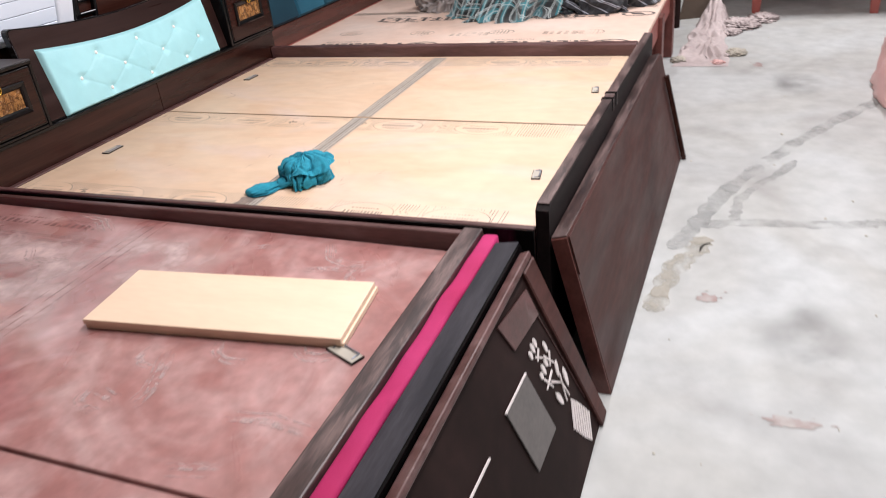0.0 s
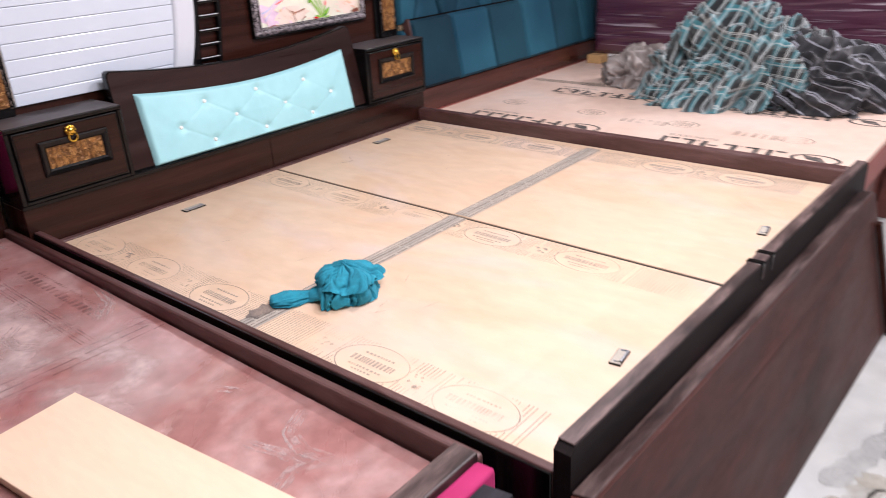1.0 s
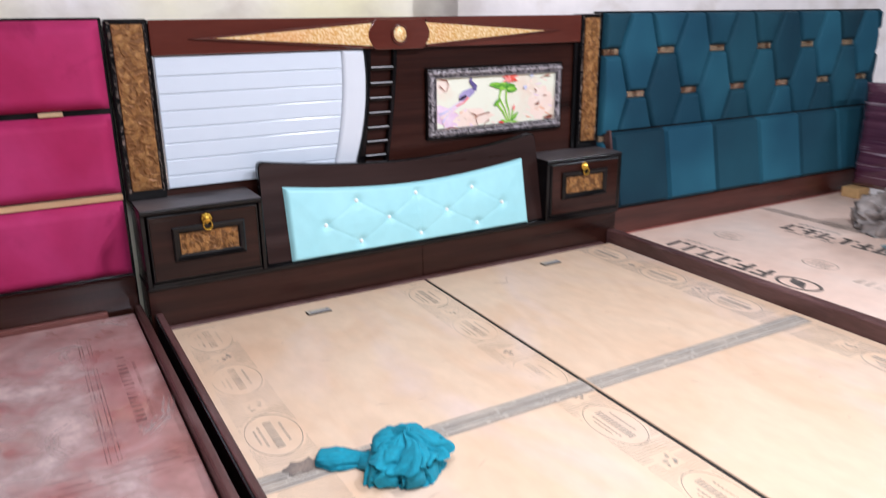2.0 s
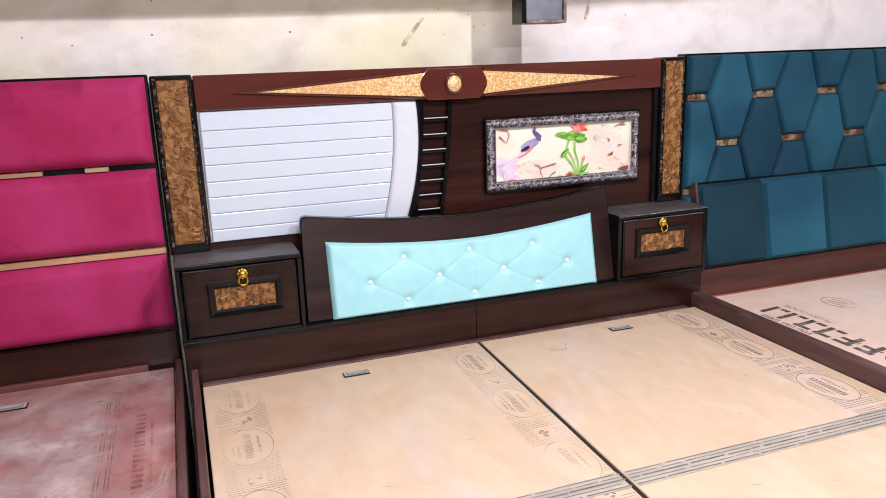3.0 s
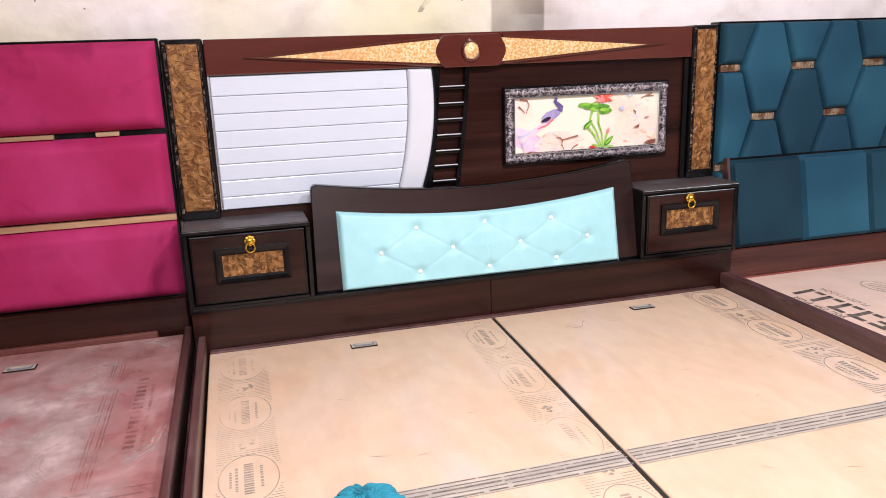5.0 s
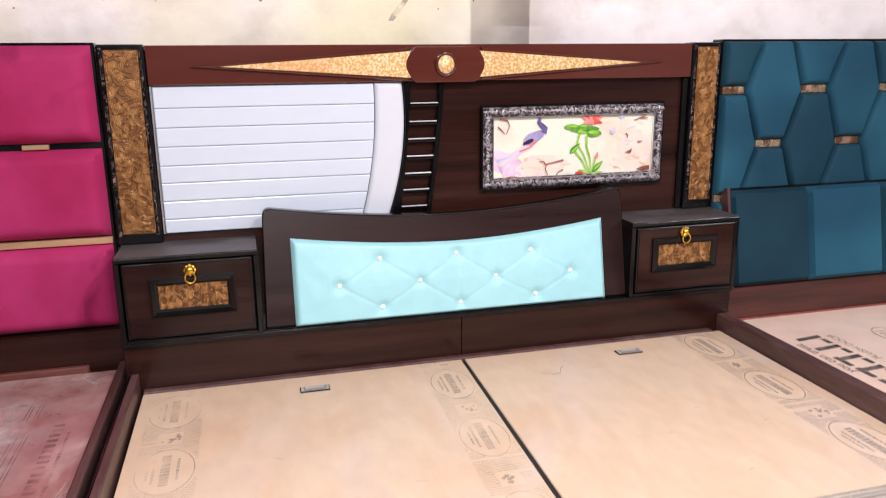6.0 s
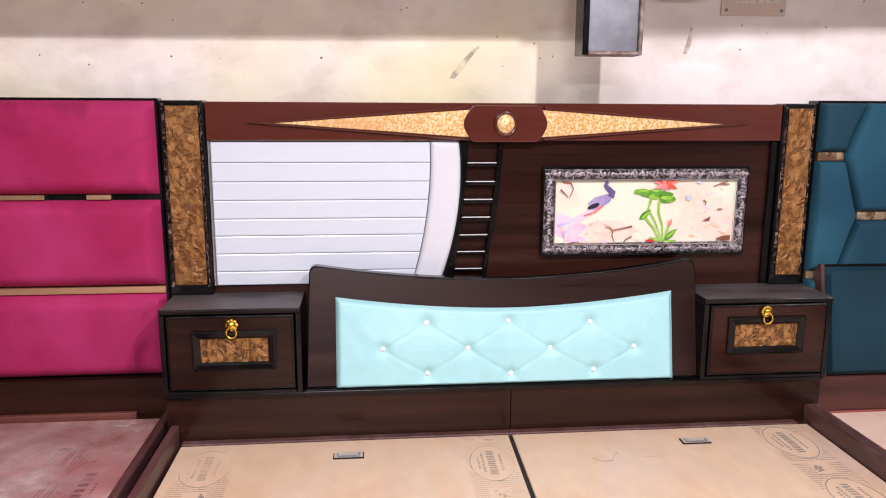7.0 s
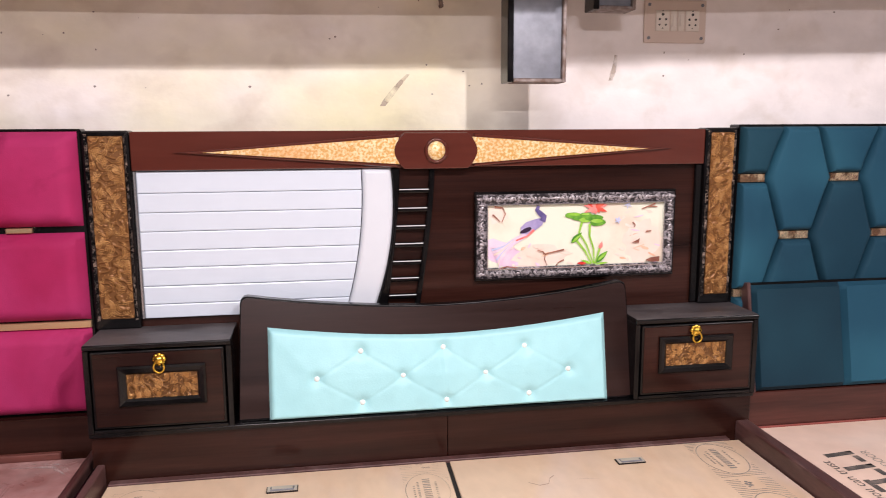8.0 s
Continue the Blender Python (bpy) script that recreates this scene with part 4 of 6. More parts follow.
for k in range(58):
    for zz in (1.1125, 0.8925):
        m_ = Matrix.Translation((2.714 + 0.01035 * k, 2.4985, zz)) @ Matrix.Rotation(radians(q.uniform(-75, 75)), 4, "Y") @ Matrix.Diagonal((q.uniform(0.7, 1.15), 0.30, q.uniform(0.25, 0.6), 1))
        bmesh.ops.create_uvsphere(bm, u_segments=7, v_segments=5, radius=0.0085, matrix=m_)
for k in range(19):
    for xx in (2.7185, 3.2975):
        m_ = Matrix.Translation((xx, 2.4985, 0.908 + 0.0104 * k)) @ Matrix.Rotation(radians(q.uniform(-80, 80)), 4, "Y") @ Matrix.Diagonal((q.uniform(0.7, 1.15), 0.30, q.uniform(0.25, 0.6), 1))
        bmesh.ops.create_uvsphere(bm, u_segments=7, v_segments=5, radius=0.0085, matrix=m_)
part("ornament", bm, "silver_orn", pic, "row of silvered leaf ornaments", True, "stuff")
for x0, x1, z0, z1 in ((2.734, 3.282, 1.0935, 1.0975), (2.734, 3.282, 0.9035, 0.9075), (2.734, 2.738, 0.908, 1.093), (3.278, 3.282, 0.908, 1.093)):
    box("inner_bead", "silver", pic, x0, x1, 2.499, 2.5105, z0, z1, 0.001, 1)
print_ = box("print", "picture", pic, 2.734, 3.282, 2.511, 2.5225, 0.903, 1.098, 0.0, 1, "printed sheet with flowers and leaves")


LAYER = []


def flat(name, material, pts):
    """One printed patch; each lies a hair above the one before."""
    bm = bmesh.new()
    y = 2.5106 - 0.00006 * len(LAYER)
    LAYER.append(name)
    bm.faces.new([bm.verts.new((2.736 + 0.544 * u, y, 0.905 + 0.191 * (1 - v))) for u, v in pts])
    bmesh.ops.recalc_face_normals(bm, faces=bm.faces[:])
    part(name, bm, material, print_)


def oval(cu, cv, ru, rv, tilt=0.0, n=16, wob=0.0, seed=0):
    q = random.Random(seed)
    out = []
    for i in range(n):
        a = 2 * math.pi * i / n
        k = 1 + wob * q.uniform(-1, 1)
        x, y = ru * k * math.cos(a), rv * k * math.sin(a)
        c, s = math.cos(tilt), math.sin(tilt)
        out.append((cu + (x * c - y * s), cv + (x * s + y * c) * 1.0))
    return out


def limb(pts, w):
    left, right = [], []
    for i, (u, v) in enumerate(pts):
        a, b = pts[max(i - 1, 0)], pts[min(i + 1, len(pts) - 1)]
        du, dv = (b[0] - a[0]) * 2.85, b[1] - a[1]
        ln = math.hypot(du, dv) or 1
        ww = w * (1 - 0.7 * i / len(pts))
        left.append((u - dv / ln * ww / 2.85, v + du / ln * ww))
        right.append((u + dv / ln * ww / 2.85, v - du / ln * ww))
    return left + right[::-1]


def petal(u, v, length, width, a):
    """A pointed petal from its root (u, v) in direction a."""
    out = []
    for k in range(9):
        t = k / 8
        out.append((t * length, width * math.sin(math.pi * t ** 0.8)))
    out += [(x, -w) for x, w in out[-2:0:-1]]
    c, s = math.cos(a), math.sin(a)
    return [(u + (x * c - w * s) / 2.85, v + x * s + w * c) for x, w in out]


q = random.Random(5)
flat("left_wash", "p_mauve", oval(0.09, 0.76, 0.10, 0.24, -0.3, 18, 0.12, 9))
flat("low_wash", "p_blush", oval(0.30, 0.82, 0.17, 0.17, 0.0, 22, 0.22, 4))
flat("side_wash", "p_blush", oval(0.88, 0.62, 0.10, 0.34, 0.0, 22, 0.22, 6))
flat("top_wash", "p_blush", oval(0.06, 0.16, 0.055, 0.14, 0.0, 18, 0.22, 8))
for k in range(46):
    u, v = (q.uniform(0.76, 0.985), q.uniform(0.10, 0.96)) if k < 24 else (q.uniform(0.14, 0.48), q.uniform(0.62, 0.96))
    flat("blossom", q.choice(("p_peach", "p_blush", "p_blush", "p_mauve")), oval(u, v, q.uniform(0.005, 0.018), q.uniform(0.015, 0.045), q.uniform(-1, 1), 9, 0.3, k))
for k in range(9):
    a = k / 8
    flat("tail_streak", ("p_mauve", "p_blue", "p_mauve", "p_lilac")[k % 4] if k % 4 < 3 else "p_blush", limb([(0.235, 0.45), (0.17 - 0.03 * a, 0.52 + 0.10 * a), (0.10 - 0.02 * a, 0.62 + 0.22 * a), (0.02 + 0.05 * a, 0.66 + 0.31 * a)], 0.030))
flat("body_patch", "p_lilac", [(0.185, 0.36), (0.215, 0.28), (0.26, 0.24), (0.29, 0.22), (0.315, 0.25), (0.305, 0.33), (0.27, 0.40), (0.22, 0.47), (0.19, 0.46)])
flat("dark_patch", "p_black", oval(0.215, 0.405, 0.022, 0.055, 0.5, 14, 0.08, 2))
flat("rose_streak", "p_rose", limb([(0.26, 0.40), (0.22, 0.50), (0.16, 0.56)], 0.022))
flat("upper_patch", "p_violet", limb([(0.305, 0.27), (0.315, 0.20), (0.29, 0.14), (0.275, 0.09), (0.285, 0.03)], 0.055))
for k, pts in enumerate(([(0.53, 0.30), (0.515, 0.46), (0.56, 0.66), (0.60, 0.95)], [(0.575, 0.33), (0.575, 0.52), (0.60, 0.72), (0.605, 0.96)], [(0.50, 0.58), (0.55, 0.75), (0.59, 0.95)], [(0.635, 0.72), (0.625, 0.82), (0.61, 0.96)])):
    flat("stem", "p_leaf", limb(pts, 0.020))
for u, v, ru, rv, tl, m_ in ((0.475, 0.19, 0.045, 0.045, 0.15, "p_green"), (0.53, 0.225, 0.06, 0.055, 0.2, "p_green"), (0.55, 0.265, 0.035, 0.040, 0.0, "p_leaf"), (0.49, 0.175, 0.035, 0.022, 0.1, "p_leaf"), (0.595, 0.235, 0.055, 0.05, 0.4, "p_green"), (0.55, 0.185, 0.035, 0.035, 0.0, "p_green"), (0.62, 0.31, 0.045, 0.055, 0.25, "p_green"), (0.615, 0.285, 0.035, 0.030, 0.2, "p_leaf"), (0.55, 0.175, 0.022, 0.016, 0.0, "p_leaf")):
    flat("leaf", m_, oval(u, v, ru, rv, tl, 18, 0.06, int(u * 100)))
for u, v, ln, w, a, m_ in ((0.47, 0.62, 0.24, 0.045, -0.75, "p_green"), (0.475, 0.615, 0.20, 0.020, -0.70, "p_leaf"), (0.615, 0.94, 0.26, 0.045, -0.75, "p_green"), (0.625, 0.91, 0.20, 0.020, -0.72, "p_leaf"), (0.61, 0.97, 0.22, 0.018, -0.12, "p_leaf"), (0.59, 0.96, 0.20, 0.020, 3.5, "p_leaf"), (0.56, 0.95, 0.16, 0.022, 3.2, "p_red"), (0.635, 0.73, 0.13, 0.030, -1.3, "p_rose")):
    flat("leaf" if "red" not in m_ and "rose" not in m_ else "bud", m_, petal(u, v, ln, w, a))
for k, a in enumerate((-2.95, -2.6, -0.2, -0.45, -2.2, -0.9, 2.75, 0.35, 2.2, 0.9, 1.6)):
    flat("petal", "p_red" if k % 2 else "p_rose", petal(0.605, 0.075, 0.20 if abs(a) > 2.4 or abs(a) < 0.5 else 0.11, 0.030, a))
for pts in ([(0.04, 0.03), (0.085, 0.05), (0.10, 0.14), (0.08, 0.27)], [(0.03, 0.15), (0.05, 0.20), (0.07, 0.26)], [(0.43, 0.72), (0.36, 0.76), (0.325, 0.78), (0.32, 0.86), (0.335, 0.96)], [(0.32, 0.78), (0.31, 0.74), (0.28, 0.72)], [(0.43, 0.88), (0.40, 0.92), (0.385, 0.97)], [(0.07, 0.99), (0.11, 0.96), (0.17, 0.985)], [(0.95, 0.03), (0.91, 0.07), (0.87, 0.11)], [(0.91, 0.07), (0.96, 0.08)], [(0.82, 0.32), (0.835, 0.36), (0.83, 0.40)], [(0.90, 0.47), (0.93, 0.46)]):
    flat("twig", "p_brown", limb(pts, 0.013))
flat("rose_leaf", "p_brown", [(0.82, 0.64), (0.85, 0.60), (0.865, 0.57), (0.86, 0.65)])
flat("rock", "p_brown", [(0.90, 0.93), (0.93, 0.89), (0.985, 0.87), (0.985, 0.95), (0.94, 0.96)])
for a in range(5):
    flat("blue_bloom", "p_blue", petal(0.735, 0.28, 0.06, 0.014, a * 1.257))
    flat("blue_bloom", "p_blue", petal(0.79, 0.04, 0.07, 0.010, a * 1.257 + 0.5))

# base board under the cabinets and backrest
base = thing("base_board", (2.58, 2.45, 0), "dark wenge base board across the bed's head", "board")
box("front_board", "wenge", base, 1.652, 2.5925, BASE, 2.522, 0.0, 0.524, 0.002, 2)
box("front_board", "wenge", base, 2.594, 3.512, BASE, 2.522, 0.0, 0.524, 0.002, 2)
box("ledge", "black", base, 1.650, 3.514, 2.352, 2.522, 0.5245, 0.538, 0.003, 2, "black edged ledge")


def bedside(x0, x1, label, dx=0.0, dz=0.0):
    c = thing("bedside_cabinet", ((x0 + x1) / 2, 2.44, 0.5385), label, "cabinet", "bedside cabinets")
    z0, z1, yf, yb = 0.5385, 0.776, 2.345, 2.522
    top_ = box("top", "black", c, x0, x1, yf - 0.002, yb, z1 - 0.014, z1 - 0.0006, 0.003, 2, "black top board with a grey upper face")
    box("dusty_face", "greytop", top_, x0 + 0.003, x1 - 0.003, yf + 0.001, yb - 0.001, z1 - 0.0005, z1 + 0.0006, 0.0)
    for a, b in ((x0, x0 + 0.014), (x1 - 0.014, x1)):
        box("side", "black", c, a, b, yf, yb, z0, z1 - 0.0145, 0.002, 1)
    box("bottom", "black", c, x0 + 0.0145, x1 - 0.0145, yf, yb, z0, z0 + 0.010, 0.002, 1)
    box("back", "wenge", c, x0 + 0.0145, x1 - 0.0145, yb - 0.012, yb - 0.001, z0 + 0.0105, z1 - 0.015, 0.0, 1)
    a, b, lo, hi = x0 + 0.018, x1 - 0.018, z0 + 0.014, z1 - 0.018
    door = box("door", "black", c, a, b, yf - 0.002, yf + 0.014, lo, hi, 0.003, 2)
    box("door_face", "wenge", door, a + 0.006, b - 0.006, yf - 0.0035, yf - 0.0021, lo + 0.006, hi - 0.006, 0.001, 1)
    w, h = b - a, hi - lo
    ix0, ix1, iz0, iz1 = a + 0.165 * w + dx, b - 0.175 * w + dx, lo + 0.27 * h + dz, hi - 0.21 * h + dz
    bm = bmesh.new()
    mitred(bm, ix0, ix1, iz0, iz1, 0.021, yf - 0.0035, yf - 0.015, 0.004)
    part("moulding", bm, "black", door, "black raised moulding")
    bm = bmesh.new()
    g = (ix0 + 0.021, ix1 - 0.021, iz0 + 0.019, iz1 - 0.019)
    bx(bm, g[0], g[1], yf - 0.006, yf - 0.002, g[2], g[3])
    part("inlay", bm, "carve_s", door, "bronze carved inlay")
    part("scrollwork", scrolls(g[0], g[1], yf - 0.0062, g[2], g[3], 46, 0.017, int(x0 * 77)), "gilt", door, "", True, "stuff")
    kx, kz = (ix0 + ix1) / 2 - 0.004, iz1 + 0.016
    bm = bmesh.new()
    for i in range(8):
        an = i * math.pi / 4
        ball(bm, (kx + 0.011 * math.cos(an), yf - 0.010, kz + 0.011 * math.sin(an)), 0.007, 8, (1, 0.7, 1))
    ball(bm, (kx, yf - 0.014, kz), 0.012, 12, (1, 0.8, 1))
    knob = part("knob", bm, "knob", door, "yellow brass flower knob", True)
    bm = bmesh.new()
    tube(bm, [(kx + 0.013 * math.cos(t), yf - 0.019, kz - 0.018 + 0.015 * math.sin(t)) for t in (2 * math.pi * i / 20 for i in range(20))], 0.0026, 8, True)
    part("pull_ring", bm, "knob", knob, "", True)


bedside(1.652, 2.018, "dark bedside cabinet with bronze inlay and brass ring beside pink headboard", 0.011, 0.004)
bedside(3.135, 3.513, "dark bedside cabinet with bronze inlay and brass ring beside teal headboard", -0.006, 0.009)

# leaning backrest with a tufted cushion
back = thing("backrest", (2.58, 2.38, 0.5385), "dark brown backrest with a tufted turquoise cushion and pearl buttons", "backrest")


def by(z):
    return 2.372 + (z - 0.538) * 0.20


def top(x):
    """The curved top, rounded off at its two corners."""
    d = max(0.0, 0.022 - min(x - 2.036, 3.137 - x))
    return 0.826 + 0.047 * abs((x - 2.575) / 0.55) ** 1.9 - (0.022 - math.sqrt(max(0.0, 0.022 ** 2 - d ** 2)))



bm = bmesh.new()
xs = [2.036, 2.0395, 2.046, 2.056] + [2.066 + (3.107 - 2.066) * i / 30 for i in range(31)] + [3.117, 3.127, 3.1335, 3.137]
out = [(3.148, by(0.5385), 0.5385)] + [(x, by(top(x)), top(x)) for x in reversed(xs)] + [(2.026, by(0.5385), 0.5385)]
slab(bm, [(x, y + 0.026, z) for x, y, z in out], (0, -1, 0), 0.026, 0.0025, 2)
part("frame", bm, "black", back, "black rimmed frame with a curved top")
bm = bmesh.new()
inn = [(2.582 + (x - 2.582) * 0.994, z - 0.0045 if z > 0.6 else z + 0.006) for x, _, z in out]
slab(bm, [(x, by(z) - 0.0005, z) for x, z in inn], (0, -1, 0), 0.0012)
part("frame_face", bm, "satin", back, "dark wenge face")
PEARLS = [(2.236, 0.644), (2.357, 0.711), (2.472, 0.641), (2.587, 0.711), (2.705, 0.637), (2.821, 0.704), (2.946, 0.634), (2.358, 0.574), (2.592, 0.567), (2.829, 0.572)]
LINKS = [(0, 1), (1, 2), (2, 3), (3, 4), (4, 5), (5, 6), (0, 7), (7, 2), (2, 8), (8, 4), (4, 9), (9, 6), (3, 8)]
ctop = lambda x: 0.746 + 0.037 * abs((x - 2.583) / 0.47) ** 1.8


def puff(x, z):
    """How far the cushion stands out of the frame."""
    l, r, b, t = x - 2.110, 3.060 - x, z - 0.5390, ctop(x) - z
    e = max(0.0, min(l, r, b, t))
    h = 0.017 * min(1, e / 0.010) ** 0.5 + 0.007 * min(1, e / 0.1)
    for i, (px, pz) in enumerate(PEARLS):
        h -= 0.011 * math.exp(-((x - px) ** 2 + (z - pz) ** 2) / 0.018 ** 2)
    for i, j in LINKS:
        (ax, az), (bx_, bz) = PEARLS[i], PEARLS[j]
        dx, dz = bx_ - ax, bz - az
        t_ = max(0, min(1, ((x - ax) * dx + (z - az) * dz) / (dx * dx + dz * dz)))
        d = math.hypot(x - ax - t_ * dx, z - az - t_ * dz)
        h -= 0.0026 * math.exp(-(d / 0.0042) ** 2) * (0.6 + 0.4 * noise.noise((i * 3.1, j * 1.7, t_ * 4)))
    h += 0.0012 * noise.noise((x * 22, z * 22, 0))
    return max(h, 0.0)


bm = bmesh.new()


def cush(u, v):
    x = 2.108 + (3.064 - 2.108) * u
    z = 0.5388 + (ctop(x) - 0.5388) * v
    return (x, by(z) - 0.0022 - puff(x, z), z)


sheet(bm, 200, 64, cush)
bmesh.ops.recalc_face_normals(bm, faces=bm.faces[:])
cushion = part("cushion", bm, "aqua", back, "tufted turquoise leatherette cushion", True)
for px, pz in PEARLS:
    bm = bmesh.new()
    ball(bm, (px, by(pz) - puff(px, pz) - 0.004, pz), 0.0080, 14)
    part("pearl", bm, "pearl", cushion, "shiny pearl button", True)

# ---- the maroon bed and its pink headboard ----
bed2 = thing("bed", (0.75, 1.5, 0), "bed base with dusty maroon plywood decks and scuffed rails", "bed", "beds in a row")
box("side_rail", "rail", bed2, 1.618, 1.640, 0.62, 2.478, 0.0, 0.450, 0.006, 2)
box("side_rail", "rail", bed2, -0.12, -0.085, 0.62, 2.478, 0.0, 0.450, 0.006, 2)
box("inner_frame", "wenge", bed2, -0.083, 1.604, 0.70, 2.44, 0.06, 0.378, 0.002, 1)
for n, (x0, x1) in enumerate(((-0.078, 0.756), (0.764, 1.614))):
    deck = box("deck_panel", "maroon", bed2, x0, x1, 0.664, 2.458, 0.380, DECK, 0.002, 1, "dusty maroon plywood panel")
    bm = bmesh.new()
    q = random.Random(80 + n)
    for yy in (1.545, 1.572, 1.60):
        x = x0 + 0.01
        while x < x1 - 0.02:
            ln = min(q.uniform(0.03, 0.2), x1 - 0.01 - x)
            bm.faces.new([bm.verts.new((a, b, DECK + 0.001)) for a, b in ((x, yy), (x + ln, yy), (x + ln, yy + 0.004), (x, yy + 0.004))])
            x += ln + q.uniform(0.004, 0.02)
    part("printed_line", bm, "faint", deck, kind="stuff")
    bm = bmesh.new()
    for xx in (x1 - 0.178, x1 - 0.170, x1 - 0.156, x1 - 0.148):
        bm.faces.new([bm.verts.new((a, b, DECK + 0.001)) for a, b in ((xx, 1.62), (xx + 0.003, 1.62), (xx + 0.003, 2.33), (xx, 2.33))])
    bars_text(bm, x1 - 0.098, 2.15, DECK + 0.001, 0.42, 0.026, 17, q)
    bars_text(bm, x1 - 0.060, 2.10, DECK + 0.001, 0.36, 0.008, 26, q)
    part("faded_print", bm, "faint", deck, kind="stuff")
    WIPES = (((1.079, 1.131), (1.025, 1.110), (0.959, 1.087), (0.920, 1.092)), ((0.945, 0.886), (0.957, 0.809), (0.945, 0.719)), ((1.56, 1.788), (1.521, 1.70)), ((1.52, 1.228), (1.545, 1.174)), ((1.455, 1.022), (1.486, 0.884)), ((0.799, 0.909), (0.819, 0.833)), ((0.936, 1.182), (0.921, 1.139)), ((1.605, 1.86), (1.585, 1.76), (1.53, 1.69)), ((1.59, 2.36), (1.54, 2.42), (1.42, 2.43)), ((1.25, 2.05), (1.10, 1.98)))
    paths = [[Vector((*p, 0)) for p in w] for w in WIPES] if n else []
    for _ in range(16):
        c, a, ln = Vector((q.uniform(x0 + 0.1, x1 - 0.1), q.uniform(0.75, 2.3), 0)), q.uniform(0, 3.14), q.uniform(0.03, 0.1)
        paths.append([c + Vector((math.cos(a + b), math.sin(a + b), 0)) * ln * t for t, b in ((-1, 0.4), (-0.3, 0), (0.4, 0), (1, -0.5))])
    bm = bmesh.new()
    for k, pts in enumerate(paths):
        for strand in range(7):
            side, shift, width = q.uniform(-0.016, 0.016), q.uniform(-0.012, 0.012), q.uniform(0.0015, 0.0045)
            rows, m_ = [], 10
            for i in range(m_ + 1):
                t = i / m_ * (len(pts) - 1)
                a, f = min(int(t), len(pts) - 2), t - min(int(t), len(pts) - 2)
                d = (pts[a + 1] - pts[a]).normalized()
                nrm = Vector((-d.y, d.x, 0))
                p = pts[a].lerp(pts[a + 1], f) + nrm * (side + 0.006 * noise.noise((k, strand, i * 0.3))) + d * shift
                w = width * math.sin(math.pi * (0.04 + 0.92 * i / m_))
                rows.append([bm.verts.new((v.x, v.y, DECK + 0.0007 + 0.00004 * strand)) for v in (p - nrm * w, p + nrm * w)])
            for a, b in zip(rows, rows[1:]):
                bm.faces.new((a[0], a[1], b[1], b[0]))
    part("dust_smear", bm, "dust", deck, kind="stuff")
# besides thin dust, these pale patches paint in the far deck's sheen
bm = bmesh.new()
fade = bm.loops.layers.uv.verify()
for k, (cx, cy, rx, ry) in enumerate(((1.34, 2.06, 0.25, 0.34), (1.02, 2.02, 0.26, 0.30), (1.08, 1.66, 0.30, 0.24), (1.40, 1.48, 0.20, 0.26), (1.30, 1.80, 0.26, 0.26))):
    c = bm.verts.new((cx, cy, DECK + 0.0005 + 0.00005 * k))
    ring = []
    for i in range(40):
        a = 2 * math.pi * i / 40
        f = 1 + 0.35 * noise.noise((math.cos(a) * 1.8, math.sin(a) * 1.8, k * 5.0))
        ring.append(bm.verts.new((min(1.612, cx + rx * f * math.cos(a)), min(2.45, cy + ry * f * math.sin(a)), c.co.z)))
    for i in range(40):
        f = bm.faces.new((c, ring[i], ring[(i + 1) % 40]))
        for lp in f.loops:
            lp[fade].uv = (0.0 if lp.vert is c else 1.0, 0.0)
part("dust_film", bm, "dust_sheen", bed2, "pale film of dust and painted sheen over the maroon deck", kind="stuff")
latch(bed2, 1.183, 2.335, DECK + 0.001)
latch(bed2, 1.165, 0.765, DECK + 0.001, 65)
box("foot_rail", "worn", bed2, -0.12, 1.618, 0.614, 0.663, 0.0, 0.468, 0.004, 2, "scuffed brown foot rail")
bm = bmesh.new()
bx(bm, -0.11, 1.612, 0.573, 0.6135, 0.03, 0.458, 0.009, 3)
bmesh.ops.bisect_plane(bm, geom=bm.verts[:] + bm.edges[:] + bm.faces[:], plane_co=(0.9, 0, 0), plane_no=(1, 0, 0))
for k in range(24):
    bmesh.ops.bisect_plane(bm, geom=bm.verts[:] + bm.edges[:] + bm.faces[:], plane_co=(0.93 + 0.028 * k, 0, 0), plane_no=(1, 0, 0))
for v in bm.verts:
    if v.co.z > 0.4:
        v.co.z += 0.010 * noise.noise((v.co.x * 8, v.co.y * 10, 4))
part("velvet_front", bm, "pink", bed2, "pink velvet padded front", True)

board = thing("black_panel", (0.8, 0.56, 0), "black painted bed panel leaning on the pink footboard", "panel", "loose leaning panels")
T = Matrix.Translation((0, 0.466, 0)) @ Matrix.Rotation(radians(-7.5), 4, "X")
bm = bmesh.new()
slab(bm, [T @ Vector(p) for p in ((-0.15, 0.046, 0), (1.60, 0.046, 0), (1.60, 0.046, 0.42), (1.575, 0.046, 0.463), (-0.15, 0.046, 0.463))], T.to_3x3() @ Vector((0, -1, 0)), 0.060, 0.004, 1)
part("board", bm, "black", board)
bm = bmesh.new()
bx(bm, -0.148, 1.574, -0.012, 0.044, 0.4635, 0.466, 0.001, 1, T)
part("top_edge", bm, "navy", board, "scuffed blue-black top edge")

deco = thing("inlaid_panel", (0.8, 0.33, 0), "dark bed panel with diamond and flower inlays leaning on other panels", "panel", "loose leaning panels")
T = Matrix.Translation((0, 0.322, 0.0)) @ Matrix.Rotation(radians(-20.5), 4, "X")
bm = bmesh.new()
